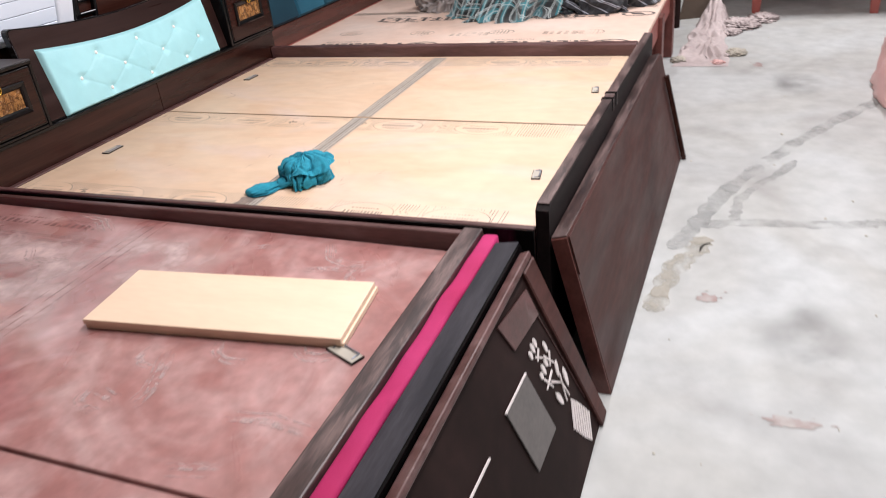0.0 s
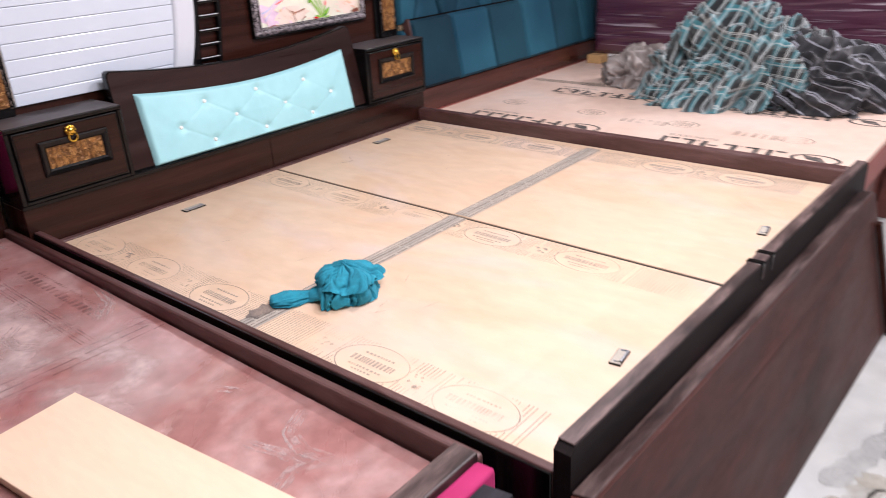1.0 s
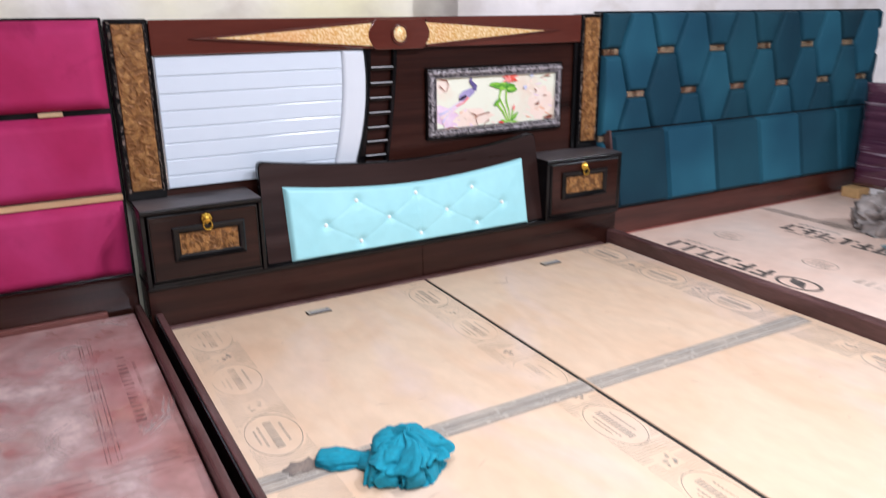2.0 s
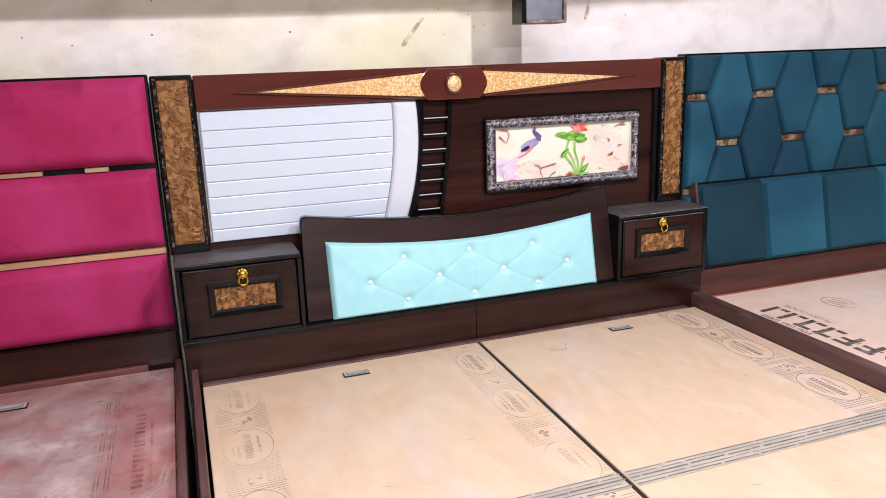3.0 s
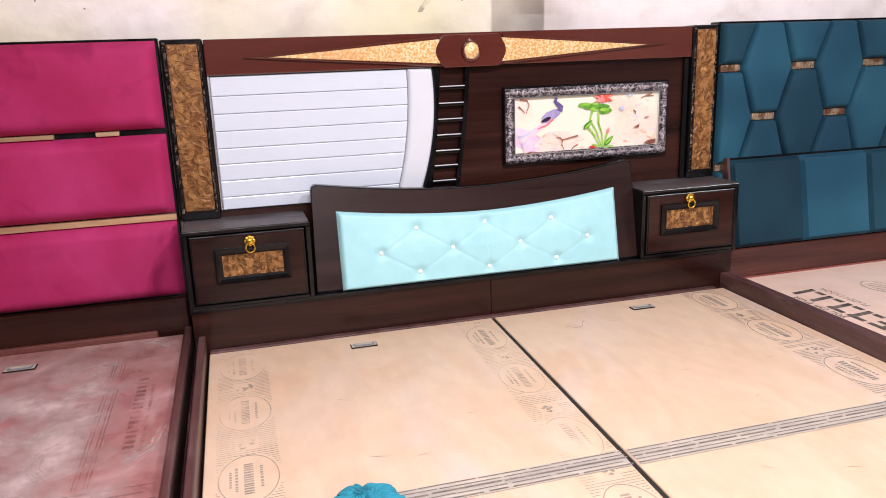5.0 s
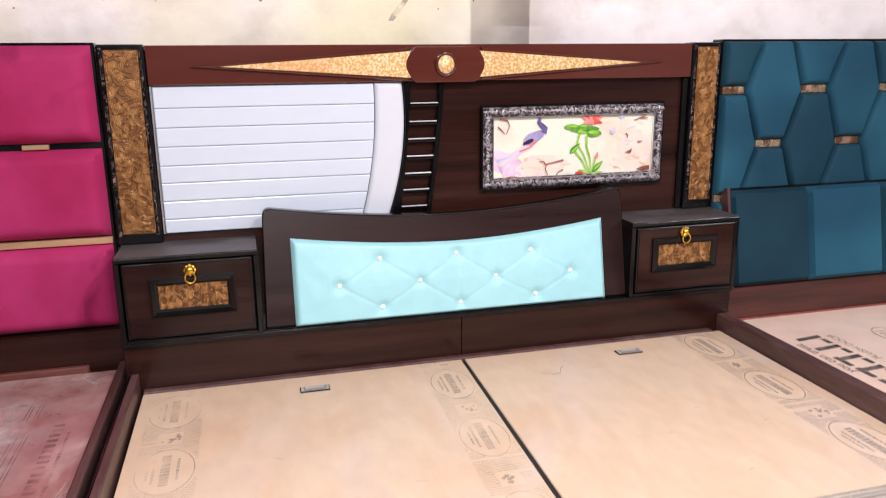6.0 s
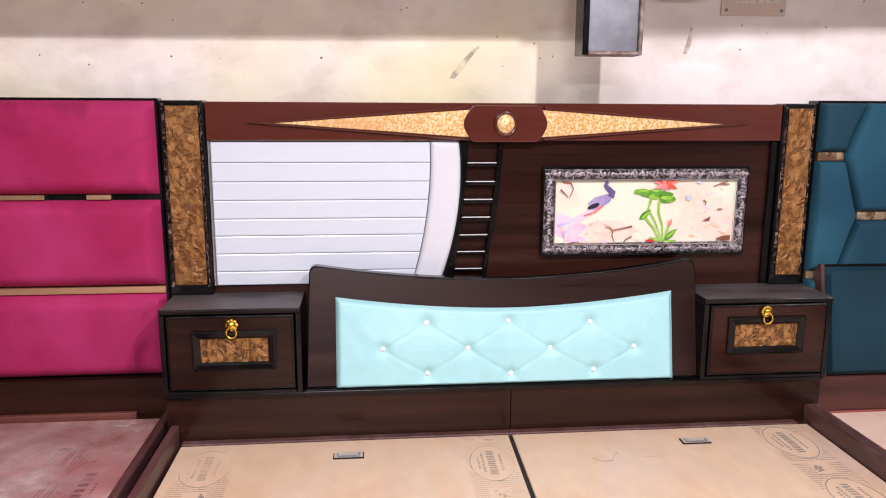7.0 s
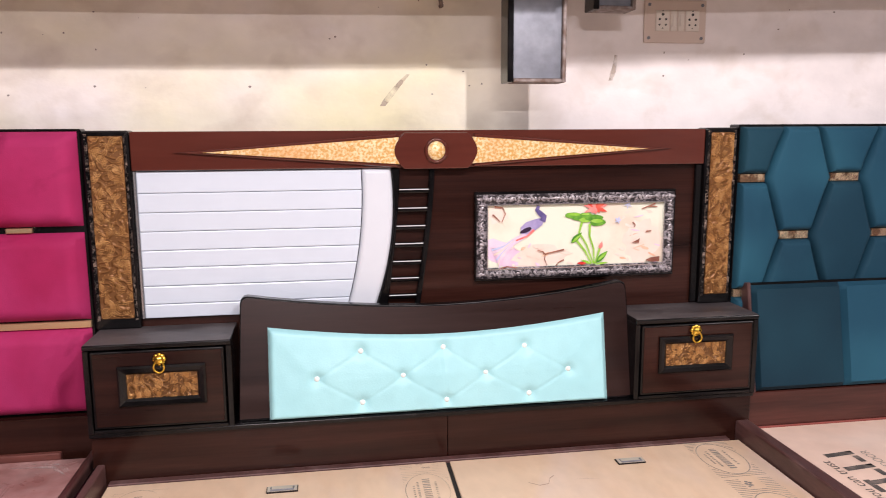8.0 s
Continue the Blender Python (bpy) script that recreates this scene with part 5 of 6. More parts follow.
slab(bm, [T @ Vector(p) for p in ((-0.25, 0.028, 0.0), (1.576, 0.028, 0.0), (1.552, 0.028, 0.47), (-0.25, 0.028, 0.47))], T.to_3x3() @ Vector((0, -1, 0)), 0.028, 0.003, 1)
panel = part("board", bm, "dark", deco)
bm = bmesh.new()
bx(bm, -0.25, 1.548, -0.010, 0.016, 0.4705, 0.486, 0.004, 2, T)
part("top_strip", bm, "rail", deco, "worn brown top strip")
bm = bmesh.new()
slab(bm, [T @ Vector(p) for p in ((1.520, -0.0005, 0.002), (1.575, -0.0005, 0.002), (1.552, -0.0005, 0.468), (1.474, -0.0005, 0.468))], T.to_3x3() @ Vector((0, -1, 0)), 0.010, 0.003, 1)
part("end_stile", bm, "dull", deco, "dull brown end stile")


def on_panel(name, material, pts, lift=0.0015, lab=""):
    bm = bmesh.new()
    slab(bm, [T @ Vector((x, -lift + 0.0015, h)) for x, h in pts], T.to_3x3() @ Vector((0, -1, 0)), lift)
    part(name, bm, material, panel, lab)


# only the first diamond is grey, for its reflection; edges carry painted highlights
for k in range(6):
    cx = -0.25 * k
    on_panel("diamond_inlay", "diamond" if k == 0 else "dark", [(cx + x, h) for x, h in ((1.299, 0.326), (1.315, 0.172), (1.178, 0.178), (1.164, 0.333))], 0.003, "diamond inlay coloured grey for its reflection" if k == 0 else "")
    on_panel("silver_edge", "decal", [(cx + x, h) for x, h in ((1.299, 0.328), (1.299, 0.3315), (1.162, 0.3385), (1.162, 0.335))], 0.0036, "painted highlight along the diamond inlay edge")
on_panel("corner_inlay", "rail", [(1.462, 0.435), (1.277, 0.458), (1.300, 0.386), (1.466, 0.367)], 0.003, "brown corner inlay")
on_panel("fine_line", "rail", [(1.462, 0.365), (1.464, 0.365), (1.509, 0.100), (1.507, 0.100)], 0.0024)
for x0, h0, x1, h1 in ((1.394, 0.351, 1.393, 0.328), (1.373, 0.352, 1.376, 0.326), (1.354, 0.346, 1.354, 0.324), (1.43, 0.318, 1.43, 0.289), (1.398, 0.292, 1.405, 0.27), (1.377, 0.294, 1.381, 0.265), (1.358, 0.286, 1.36, 0.268), (1.45, 0.254, 1.427, 0.223), (1.468, 0.22, 1.454, 0.176), (1.383, 0.213, 1.397, 0.171)):
    d = Vector((x1 - x0, h1 - h0))
    n_ = Vector((-d.y, d.x)).normalized() * (0.0075 if d.length < 0.04 else 0.0095)
    on_panel("petal_inlay", "decal", [(x0 + d.x * t + n_.x * w, h0 + d.y * t + n_.y * w) for t, w in ((0.0, 0.15), (0.2, 0.8), (0.5, 1.0), (0.8, 0.7), (1.0, 0.0), (0.8, -0.7), (0.5, -1.0), (0.2, -0.8))], 0.0028, "white flower inlay")
for x0, h0, x1, h1 in ((1.398, 0.321, 1.372, 0.307), (1.37, 0.319, 1.397, 0.298), (1.441, 0.286, 1.415, 0.263), (1.405, 0.296, 1.437, 0.256), (1.413, 0.252, 1.356, 0.243), (1.364, 0.264, 1.387, 0.226), (1.388, 0.24, 1.426, 0.209), (1.441, 0.225, 1.418, 0.163), (1.432, 0.206, 1.44, 0.161)):
    d = Vector((x1 - x0, h1 - h0))
    n_ = Vector((-d.y, d.x)).normalized() * 0.0028
    on_panel("stem_inlay", "decal", [(x0 + n_.x, h0 + n_.y), (x0 - n_.x, h0 - n_.y), (x1 - n_.x * 0.6, h1 - n_.y * 0.6), (x1 + n_.x * 0.6, h1 + n_.y * 0.6)], 0.0026)
for k in range(8):
    x, h, cut = 1.440 + 0.0076 * k, 0.158 - 0.0111 * k, 0.006 * abs(k - 3.5) / 3.5
    on_panel("vase_line", "decal", [(x, h - cut), (x + 0.0052, h - 0.0076 - cut), (x - 0.044, h - 0.066 + cut), (x - 0.049, h - 0.060 + cut)], 0.0026)

pinkhead = thing("headboard", (0.75, 2.54, 0), "magenta velvet headboard of three wide padded panels with gold strips", "headboard", "headboards along the wall")
box("backing", "black", pinkhead, -0.27, 1.641, 2.515, 2.562, 0.0, 1.319, 0.003, 1)
for z0, z1 in ((1.062, 1.312), (0.806, 1.045), (0.545, 0.782)):
    bm = bmesh.new()

    def velvet(u, v, z0=z0, z1=z1):
        x, z = -0.262 + 1.894 * u, z0 + (z1 - z0) * v
        e = min(u * 1.894, (1 - u) * 1.894, v * (z1 - z0), (1 - v) * (z1 - z0))
        return (x, 2.514 - 0.038 * min(1, e / 0.028) ** 0.5 - 0.004 * min(1, e / 0.1) - 0.0012 * noise.noise((x * 6, z * 6, 2)), z)

    sheet(bm, 120, 24, velvet)
    bmesh.ops.recalc_face_normals(bm, faces=bm.faces[:])
    part("velvet_panel", bm, "pink", pinkhead, "padded magenta velvet panel", True)
for z0, z1, x0, x1 in ((0.7845, 0.8035, -0.262, 1.634), (1.047, 1.060, -0.262, 1.15), (1.047, 1.060, 1.17, 1.33), (1.047, 1.060, 1.44, 1.505)):
    box("gold_strip", "gold", pinkhead, x0, x1, 2.503, 2.5145, z0, z1, 0.001, 1, "polished gold strip")
box("base_rail", "wenge", pinkhead, -0.262, 1.634, 2.480, 2.5145, 0.0, 0.541, 0.003, 1, "dark wenge lower rail")
box("support", "redwood", pinkhead, 0.9, 1.54, 2.4605, 2.4795, 0.0, 0.447, 0.003, 1)

RISE = 0.017    # slope of the maroon deck, shaped to fit its far edge to the camera's view


def rise(ob):
    for v in ob.data.vertices:
        if v.co.z > 0.379:
            v.co.z += (v.co.y - 0.664) * RISE


for ob in bed2.children_recursive:
    if ob.name.split(".")[0] in ("deck_panel", "printed_line", "faded_print", "dust_smear", "dust_film", "latch", "recess", "bail"):
        rise(ob)

offc = thing("plywood_offcut", (1.25, 1.1, DECK), "two pale plywood offcuts stacked on the maroon deck", "offcut")
for z, sh in ((DECK + 0.0015, 0.004), (DECK + 0.0145, 0.0)):
    bm = bmesh.new()
    slab(bm, [(1.106 + sh, 1.378, z), (1.176 + sh, 0.777 - sh, z), (1.396 + sh, 0.803 - sh, z), (1.322 + sh, 1.404, z)], (0, 0, 1), 0.012, 0.001, 1)
    rise(part("board", bm, "offcut", offc))

# ---- the bed beside the teal headboard ----
bed3 = thing("bed", (4.3, 1.4, 0), "bed base with pinkish plywood deck printed in grey", "bed", "beds in a row")
deck = box("deck_panel", "plyr", bed3, 3.512, 5.14, 0.50, 2.395, 0.380, DECK + 0.002, 0.002, 1, "pinkish plywood deck with grey printing")
box("inner_frame", "redwood", bed3, 3.515, 5.13, 0.53, 2.39, 0.0, 0.379, 0.002, 1)
box("edge_strip", "redmetal", bed3, 3.512, 5.14, 2.3955, 2.402, 0.30, DECK + 0.006, 0.001, 1, "thin red edge strip")
for x in (3.56, 4.30, 4.93):
    box("foot_panel", "redwood", bed3, x, x + 0.11, 0.475, 0.529, 0.0, 0.379, 0.004, 1, "red-brown foot board")
box("foot_rail", "redmetal", bed3, 3.512, 5.14, 0.497, 0.5285, 0.27, 0.3785, 0.003, 1)
q = random.Random(31)
Z3 = DECK + 0.0028
for cx, rows in ((3.648, (2.206, 1.25)), (4.26, (2.12, 1.20)), (4.84, (2.0, 1.1))):
    for y in rows:
        bm = bmesh.new()
        block_word(bm, cx - 0.012, y, Z3, 0.50, 0.092, 6, q)
        part("printed_word", bm, "inkbold", deck, "", kind="stuff")
        bm = bmesh.new()
        ring_print(bm, cx + 0.036, y - 0.60, Z3, 0.056, 0.088, 0.17)
        bm.faces.new([bm.verts.new((cx + 0.036 + a, y - 0.60 + b, Z3)) for a, b in ((-0.034, -0.045), (0.024, -0.012), (0.034, 0.05), (-0.010, 0.03))])
        part("printed_oval", bm, "inkbold", deck, "", kind="stuff")
        lettering("printed_slogan", "you can trust", cx - 0.022, y - 0.055, Z3, 0.042, "inkbold", deck)
        lettering("printed_line_of_words", "FLUSH DOOR", cx + 0.126, y - 0.01, Z3, 0.034, "inkmid", deck)
for cx, y in ((3.958, 2.14), (3.94, 1.70), (3.93, 1.25), (3.90, 0.78), (4.5, 2.0)):
    bm = bmesh.new()
    ring_print(bm, cx, y, Z3, 0.05, 0.07, 0.1)
    for k in range(5):
        bm.faces.new([bm.verts.new((cx + a, y + b, Z3)) for a, b in ((-0.03, -0.04 + k * 0.018), (0.03, -0.04 + k * 0.018), (0.03, -0.032 + k * 0.018), (-0.03, -0.032 + k * 0.018))])
    part("printed_stamp", bm, "ink", deck, "", kind="stuff")
for y in (1.52, 1.02):
    bm = bmesh.new()
    bars_text(bm, 3.86, y, Z3, 0.22, 0.07, 6, q)
    part("printed_word", bm, "ink", deck, "", kind="stuff")
for x in (4.46, 4.475, 4.49, 4.505):
    bm = bmesh.new()
    bm.faces.new([bm.verts.new((a, b, Z3)) for a, b in ((x, 0.52), (x + 0.005, 0.52), (x + 0.005, 2.38), (x, 2.38))])
    part("printed_line", bm, "inkdark", deck)

tealhead = thing("headboard", (4.45, 2.54, 0), "teal velvet headboard of interlocking hexagon pads with brass strips", "headboard", "headboards along the wall")
TX0, TX1, TZ0, TZ1 = 3.511, 5.38, 0.70, 1.316
box("backing", "black", tealhead, TX0, TX1 + 0.02, 2.505, 2.562, 0.0, 1.323, 0.003, 1)
PITCH, WIDE, NARROW, STEP = 0.1580, 0.1035, 0.0500, 0.1775


def clip_poly(pts, x0, x1, z0, z1):
    for k, lim, sgn in ((0, x0, 1), (0, x1, -1), (1, z0, 1), (1, z1, -1)):
        res = []
        for i, p in enumerate(pts):
            p2 = pts[(i + 1) % len(pts)]
            a, b = sgn * (p[k] - lim), sgn * (p2[k] - lim)
            if a >= 0:
                res.append(p)
            if (a > 0 > b) or (a < 0 < b):
                t = a / (a - b)
                res.append((p[0] + (p2[0] - p[0]) * t, p[1] + (p2[1] - p[1]) * t))
        pts = res
        if len(pts) < 3:
            return []
    return pts


for col in range(13):
    cx = 3.548 + PITCH * col
    first = 1.162 if col % 2 == 0 else 0.985
    for k in range(-2, 3):
        bar = first + k * 2 * STEP
        if TZ0 + 0.02 < bar < TZ1 - 0.02:
            a, b = max(cx - NARROW + 0.002, TX0 + 0.004), min(cx + NARROW - 0.002, TX1)
            if b - a > 0.02:
                box("brass_strip", "brass", tealhead, a, b, 2.492, 2.5048, bar - 0.0125, bar + 0.0125, 0.001, 1, "mirror-like brass strip")
        lo, hi = bar + 0.0125, bar + 2 * STEP - 0.0125
        mid = (lo + hi) / 2
        g = 0.0015
        pts = clip_poly([(cx - NARROW + g, lo + g), (cx + NARROW - g, lo + g), (cx + WIDE + 0.004 - g, mid), (cx + NARROW - g, hi - g), (cx - NARROW + g, hi - g), (cx - WIDE - 0.004 + g, mid)], TX0 + 0.003, TX1, TZ0, TZ1)
        if len(pts) > 2:
            bm = bmesh.new()
            pad(bm, [(x, 2.5045, z) for x, z in pts], (0, -1, 0), 0.032, 5, 0.020, 0.08)
            part("pad", bm, "teal", tealhead, "", True)
tback = thing("backrest", (4.4, 2.40, 0), "teal velvet padded backrest row in a dark frame", "backrest")
bm = bmesh.new()
T = Matrix.Translation((0, 2.400, 0.488)) @ Matrix.Rotation(radians(-11), 4, "X")
bx(bm, 3.536, 5.355, 0.0, 0.022, 0.03, 0.362, 0.003, 1, T)
part("frame", bm, "black", tback)
bm = bmesh.new()
bx(bm, 3.535, 3.546, -0.018, 0.0235, 0.029, 0.3635, 0.003, 1, T)
part("end_stile", bm, "rail", tback, "dark red-brown end stile")
for i in range(6):
    x0, x1 = 3.548 + i * 0.302, 3.548 + (i + 1) * 0.302 - 0.001
    bm = bmesh.new()

    def tpad(u, v, x0=x0, x1=x1):
        x, h = x0 + (x1 - x0) * u, 0.032 + 0.322 * v
        e = min(u * (x1 - x0), (1 - u) * (x1 - x0), v * 0.322, (1 - v) * 0.322)
        return T @ Vector((x, -0.0005 - 0.024 * min(1, e / 0.012) ** 0.5 - 0.004 * min(1, e / 0.12), h))

    sheet(bm, 24, 24, tpad)
    bmesh.ops.recalc_face_normals(bm, faces=bm.faces[:])
    part("pad", bm, "teal", tback, "", True)
box("base_rail", "russet", tback, 3.516, 5.34, 2.404, 2.500, 0.0, 0.515, 0.003, 1, "dark red-brown base rail")

# ---- loose things ----
def crumple(name, at, size, material, label, category, seed, folds=5.0, depth=0.35, nu=96, nv=40, squash=1.0, uvs=None, shape=None, lobes=1.0):
    """A heap of cloth: a closed lump with deep creased folds, flat underneath."""
    bm = bmesh.new()

    def f(u, v):
        a, b = 2 * math.pi * u, math.pi / 2 * v
        d = Vector((math.cos(a) * math.cos(b), math.sin(a) * math.cos(b), math.sin(b)))
        r = 1.0 + 0.22 * lobes * noise.noise(Vector((d.x * 1.6, d.y * 1.6, d.z * 1.6)) + Vector((seed, 0, 0)))
        w = Vector((d.x, d.y, d.z)) * folds + Vector((seed * 3.7, 1.3, 0))
        warp = Vector((noise.noise(w * 0.6), noise.noise(w * 0.6 + Vector((9, 0, 0))), noise.noise(w * 0.6 + Vector((0, 9, 0)))))
        n1 = noise.noise(w + warp * 1.4)
        ridge = 1 - abs(n1) * 2.2
        n2 = 1 - abs(noise.noise(w * 2.3 + warp * 2.0)) * 2.0
        r *= 1 - depth * 0.5 + depth * (0.70 * ridge + 0.10 * n2) * 0.7
        k = shape(d) if shape else 1.0
        p = Vector((d.x * size[0], d.y * size[1], max(0.0, d.z) * size[2])) * r * k
        if v < 0.12:
            p.z *= v / 0.12
        return (at[0] + p.x, at[1] + p.y, at[2] + max(0.0005, p.z))

    sheet(bm, nu, nv, f, uvs)
    bmesh.ops.remove_doubles(bm, verts=bm.verts[:], dist=0.0002)
    bmesh.ops.recalc_face_normals(bm, faces=bm.faces[:])
    ob = part(name, bm, material)
    for p in ob.data.polygons:
        p.use_smooth = True
    return tagged(ob, label, category)


def weave(p):
    """The cloth's two directions as it lies over the heap."""
    w = Vector((noise.noise(p * 2.6), noise.noise(p * 2.6 + Vector((7, 0, 0))), 0)) * 0.10
    a, b = p.y + 0.25 * p.x, p.z * 0.9 - p.x * 0.55
    return (a * 0.90 + b * 0.44 + w.x, b * 0.90 - a * 0.44 + w.y)


def slant(p):
    w = noise.noise(p * 2.2) * 0.08
    return (p.z * 0.75 - p.y * 0.55 + w, p.y * 0.75 + p.z * 0.55)


def flap(d):
    """A low corner spread towards the deck's near edge."""
    k = max(0.0, d.x * -0.86 + d.y * 0.51)
    return 1 + 0.38 * k ** 3 * (1 - d.z) ** 2


# teal rag: a round bunch, a flap over it and a trailing twist


def rag_shell(a, b, size, pleats, deep, seed):
    """Point of a crumpled shell: broad lobes, upright pleats that fade towards the top."""
    d = Vector((math.cos(a) * math.cos(b), math.sin(a) * math.cos(b), math.sin(b)))
    lobe = noise.noise(d * 1.35 + Vector((seed, 1.4, 2.0)))
    bend = 0.5 * noise.noise(d * 2.2 + Vector((0, seed, 4)))
    n = noise.noise((math.cos(a + bend) * pleats, math.sin(a + bend) * pleats, seed + d.z * 1.3))
    pleat = math.exp(-(n / 0.10) ** 2)
    ridge = noise.noise((math.cos(a + bend) * pleats * 0.6, math.sin(a + bend) * pleats * 0.6, seed + 7 + d.z * 0.8))
    r = size * (1 + 0.30 * lobe + 0.16 * ridge - deep * pleat * (1.05 - 0.8 * d.z))
    return Vector((d.x * r, d.y * r * 0.95, max(0.0, d.z) * r * 0.84))


def rag(u, v):
    a, b = 2 * math.pi * u, math.pi / 2 * v
    p = rag_shell(a, b, 0.089, 3.6, 0.36, 5.6)
    if v < 0.14:
        p.z *= v / 0.14
    return Vector((1.985, 1.318, DECK + 0.0025)) + p


def rag_cap(u, v):
    a = 2 * math.pi * u
    low = 0.50 + 0.42 * noise.noise((math.cos(a) * 1.1, math.sin(a) * 1.1, 3.3)) + 0.10 * noise.noise((math.cos(a) * 4, math.sin(a) * 4, 8))
    p = rag_shell(a, low + (math.pi / 2 - low) * v, 0.094, 2.9, 0.30, 9.3)
    p.x, p.y = p.x * (1 + 0.05 * (1 - v) ** 3), p.y * (1 + 0.05 * (1 - v) ** 3)
    return Vector((1.990, 1.312, DECK + 0.006)) + p


def tail(u, v):
    """The twisted end trailing from the bunch."""
    c = Vector((1.975, 1.345, 0)).lerp(Vector((1.828, 1.432, 0)), u)
    side = Vector((0.508, 0.861, 0))
    a = math.pi * v
    w = (0.021 + 0.010 * u + 0.004 * math.sin(u * 11)) * (1 - max(0, (u - 0.90) / 0.10) ** 4)
    f = 1 + 0.42 * (1 - abs(noise.noise((u * 2.2 + a * 0.5, math.cos(a) * 3.6, 5 + math.sin(a) * 3.6))) * 2.4)
    return c + side * (math.cos(a) * w * f) + Vector((0, 0, DECK + 0.003 + math.sin(a) * w * 0.50 * f))


ragob = thing("rag", (1.985, 1.318, DECK + 0.0025), "crumpled teal cotton rag lying on the plywood deck", "rag")
for nm, nu, nv, f in (("crumpled_body", 170, 60, rag), ("folded_flap", 150, 40, rag_cap), ("twisted_end", 60, 30, tail)):
    bm = bmesh.new()
    sheet(bm, nu, nv, f)
    bmesh.ops.remove_doubles(bm, verts=bm.verts[:], dist=0.0002)
    bmesh.ops.recalc_face_normals(bm, faces=bm.faces[:])
    for f_ in bm.faces:
        f_.smooth = True
    part(nm, bm, "rag", ragob)

bm = bmesh.new()
bm.faces.new([bm.verts.new((1.80 + 0.045 * math.cos(t) * k, 1.425 + 0.024 * math.sin(t) * k, DECK + 0.0026)) for t, k in ((i * math.pi / 8, 1 + 0.25 * math.sin(i * 2.7)) for i in range(16))])
tagged(part("deck_smudge", bm, "inkdark"), "grey dirt smudge on the plywood deck", "stain", kind="structure")

# folded heap: a check blanket thrown over darker bedding
crumple("striped_bedding", (4.62, 0.88, DECK + 0.003), (0.33, 0.36, 0.30), "striped", "heap of dark striped bedding on the plywood deck", "bedding", 4.2, 3.0, 0.46, 160, 70, uvs=slant)
crumple("checked_blanket", (4.55, 1.23, DECK + 0.003), (0.33, 0.42, 0.46), "plaid", "crumpled teal and black checked blanket heaped on the plywood deck", "blanket", 8.6, 3.0, 0.56, 200, 90, uvs=weave, shape=flap)
crumple("plastic_bag", (4.62, 1.80, DECK + 0.003), (0.17, 0.19, 0.22), "bag", "crumpled grey plastic bag on the plywood deck", "bag", 2.3, 3.4, 0.62, 110, 50)

# upright goods wrapped in stretch film
wrapd = thing("wrapped_mattress", (5.25, 1.4, DECK), "dark purple slab wrapped in shiny stretch film, standing on blocks", "mattress")
bm = bmesh.new()


def film(u, v):
    y, z = 0.46 + 1.87 * u, 0.455 + 0.52 * v
    e = min(u * 1.87, (1 - u) * 1.87, v * 0.52, (1 - v) * 0.52)
    wr = 0.008 * (1 - abs(noise.noise((y * 2.4, z * 38 + y * 3, 3)))) + 0.004 * noise.noise((y * 7, z * 30, 0)) + 0.006 * noise.noise((y * 3, z * 6, 8))
    return (5.075 + 0.03 * (1 - min(1, e / 0.05)) ** 2 - wr, y, z)


sheet(bm, 130, 170, film)
bmesh.ops.recalc_face_normals(bm, faces=bm.faces[:])
for f in bm.faces:
    if f.normal.x > 0:
        f.normal_flip()
part("film", bm, "wrap", wrapd, "glossy crinkled stretch film", True)
box("core", "wrap", wrapd, 5.108, 5.34, 0.47, 2.32, 0.455, 0.975, 0.015, 3)
for y in (0.49, 2.30):
    box("pine_block", "block", wrapd, 5.03, 5.13, y - 0.05, y + 0.04, DECK + 0.003, 0.453, 0.002, 1, "raw pine block")
box("pine_block", "block", wrapd, 5.16, 5.30, 1.2, 1.6, 0.0, 0.453, 0.002, 1)

# ---- on the wall ----
for nm, x0, x1, y0, z0, z1 in (("hanging_steel_box", 2.738, 2.892, 2.283, 1.430, 1.764), ("hanging_steel_box", 3.005, 3.125, 2.40, 1.632, 1.764)):
    t = thing(nm, ((x0 + x1) / 2, y0 + 0.05, z1), "dull dark steel box section hanging down before the wall", "steel box", "hanging steel boxes")
    yb = y0 + 0.075
    for a, b, c, d in ((x0, x0 + 0.016, z0, z1), (x1 - 0.010, x1, z0, z1), (x0 + 0.0162, x1 - 0.0102, z0, z0 + 0.010)):
        bm = bmesh.new()
        bx(bm, a, b, y0, yb, c, d, 0.002, 1)
        part("edge", bm, "rust" if a > x0 or d < z1 else "black", t)
    box("face", "steel", t, x0 + 0.0162, x1 - 0.0102, y0 + 0.012, yb - 0.002, z0 + 0.0102, z1, 0.001, 1)

sock = thing("socket_plate", (3.325, WALL, 1.56), "beige wall socket plate with two sockets and switches", "socket")
X0, X1, Z0, Z1, YF = 3.228, 3.424, 1.566, 1.690, WALL - 0.010
box("plate", "socket", sock, X0, X1, YF, WALL - 0.0005, Z0, Z1, 0.003, 2)
sx = X0 + 0.034
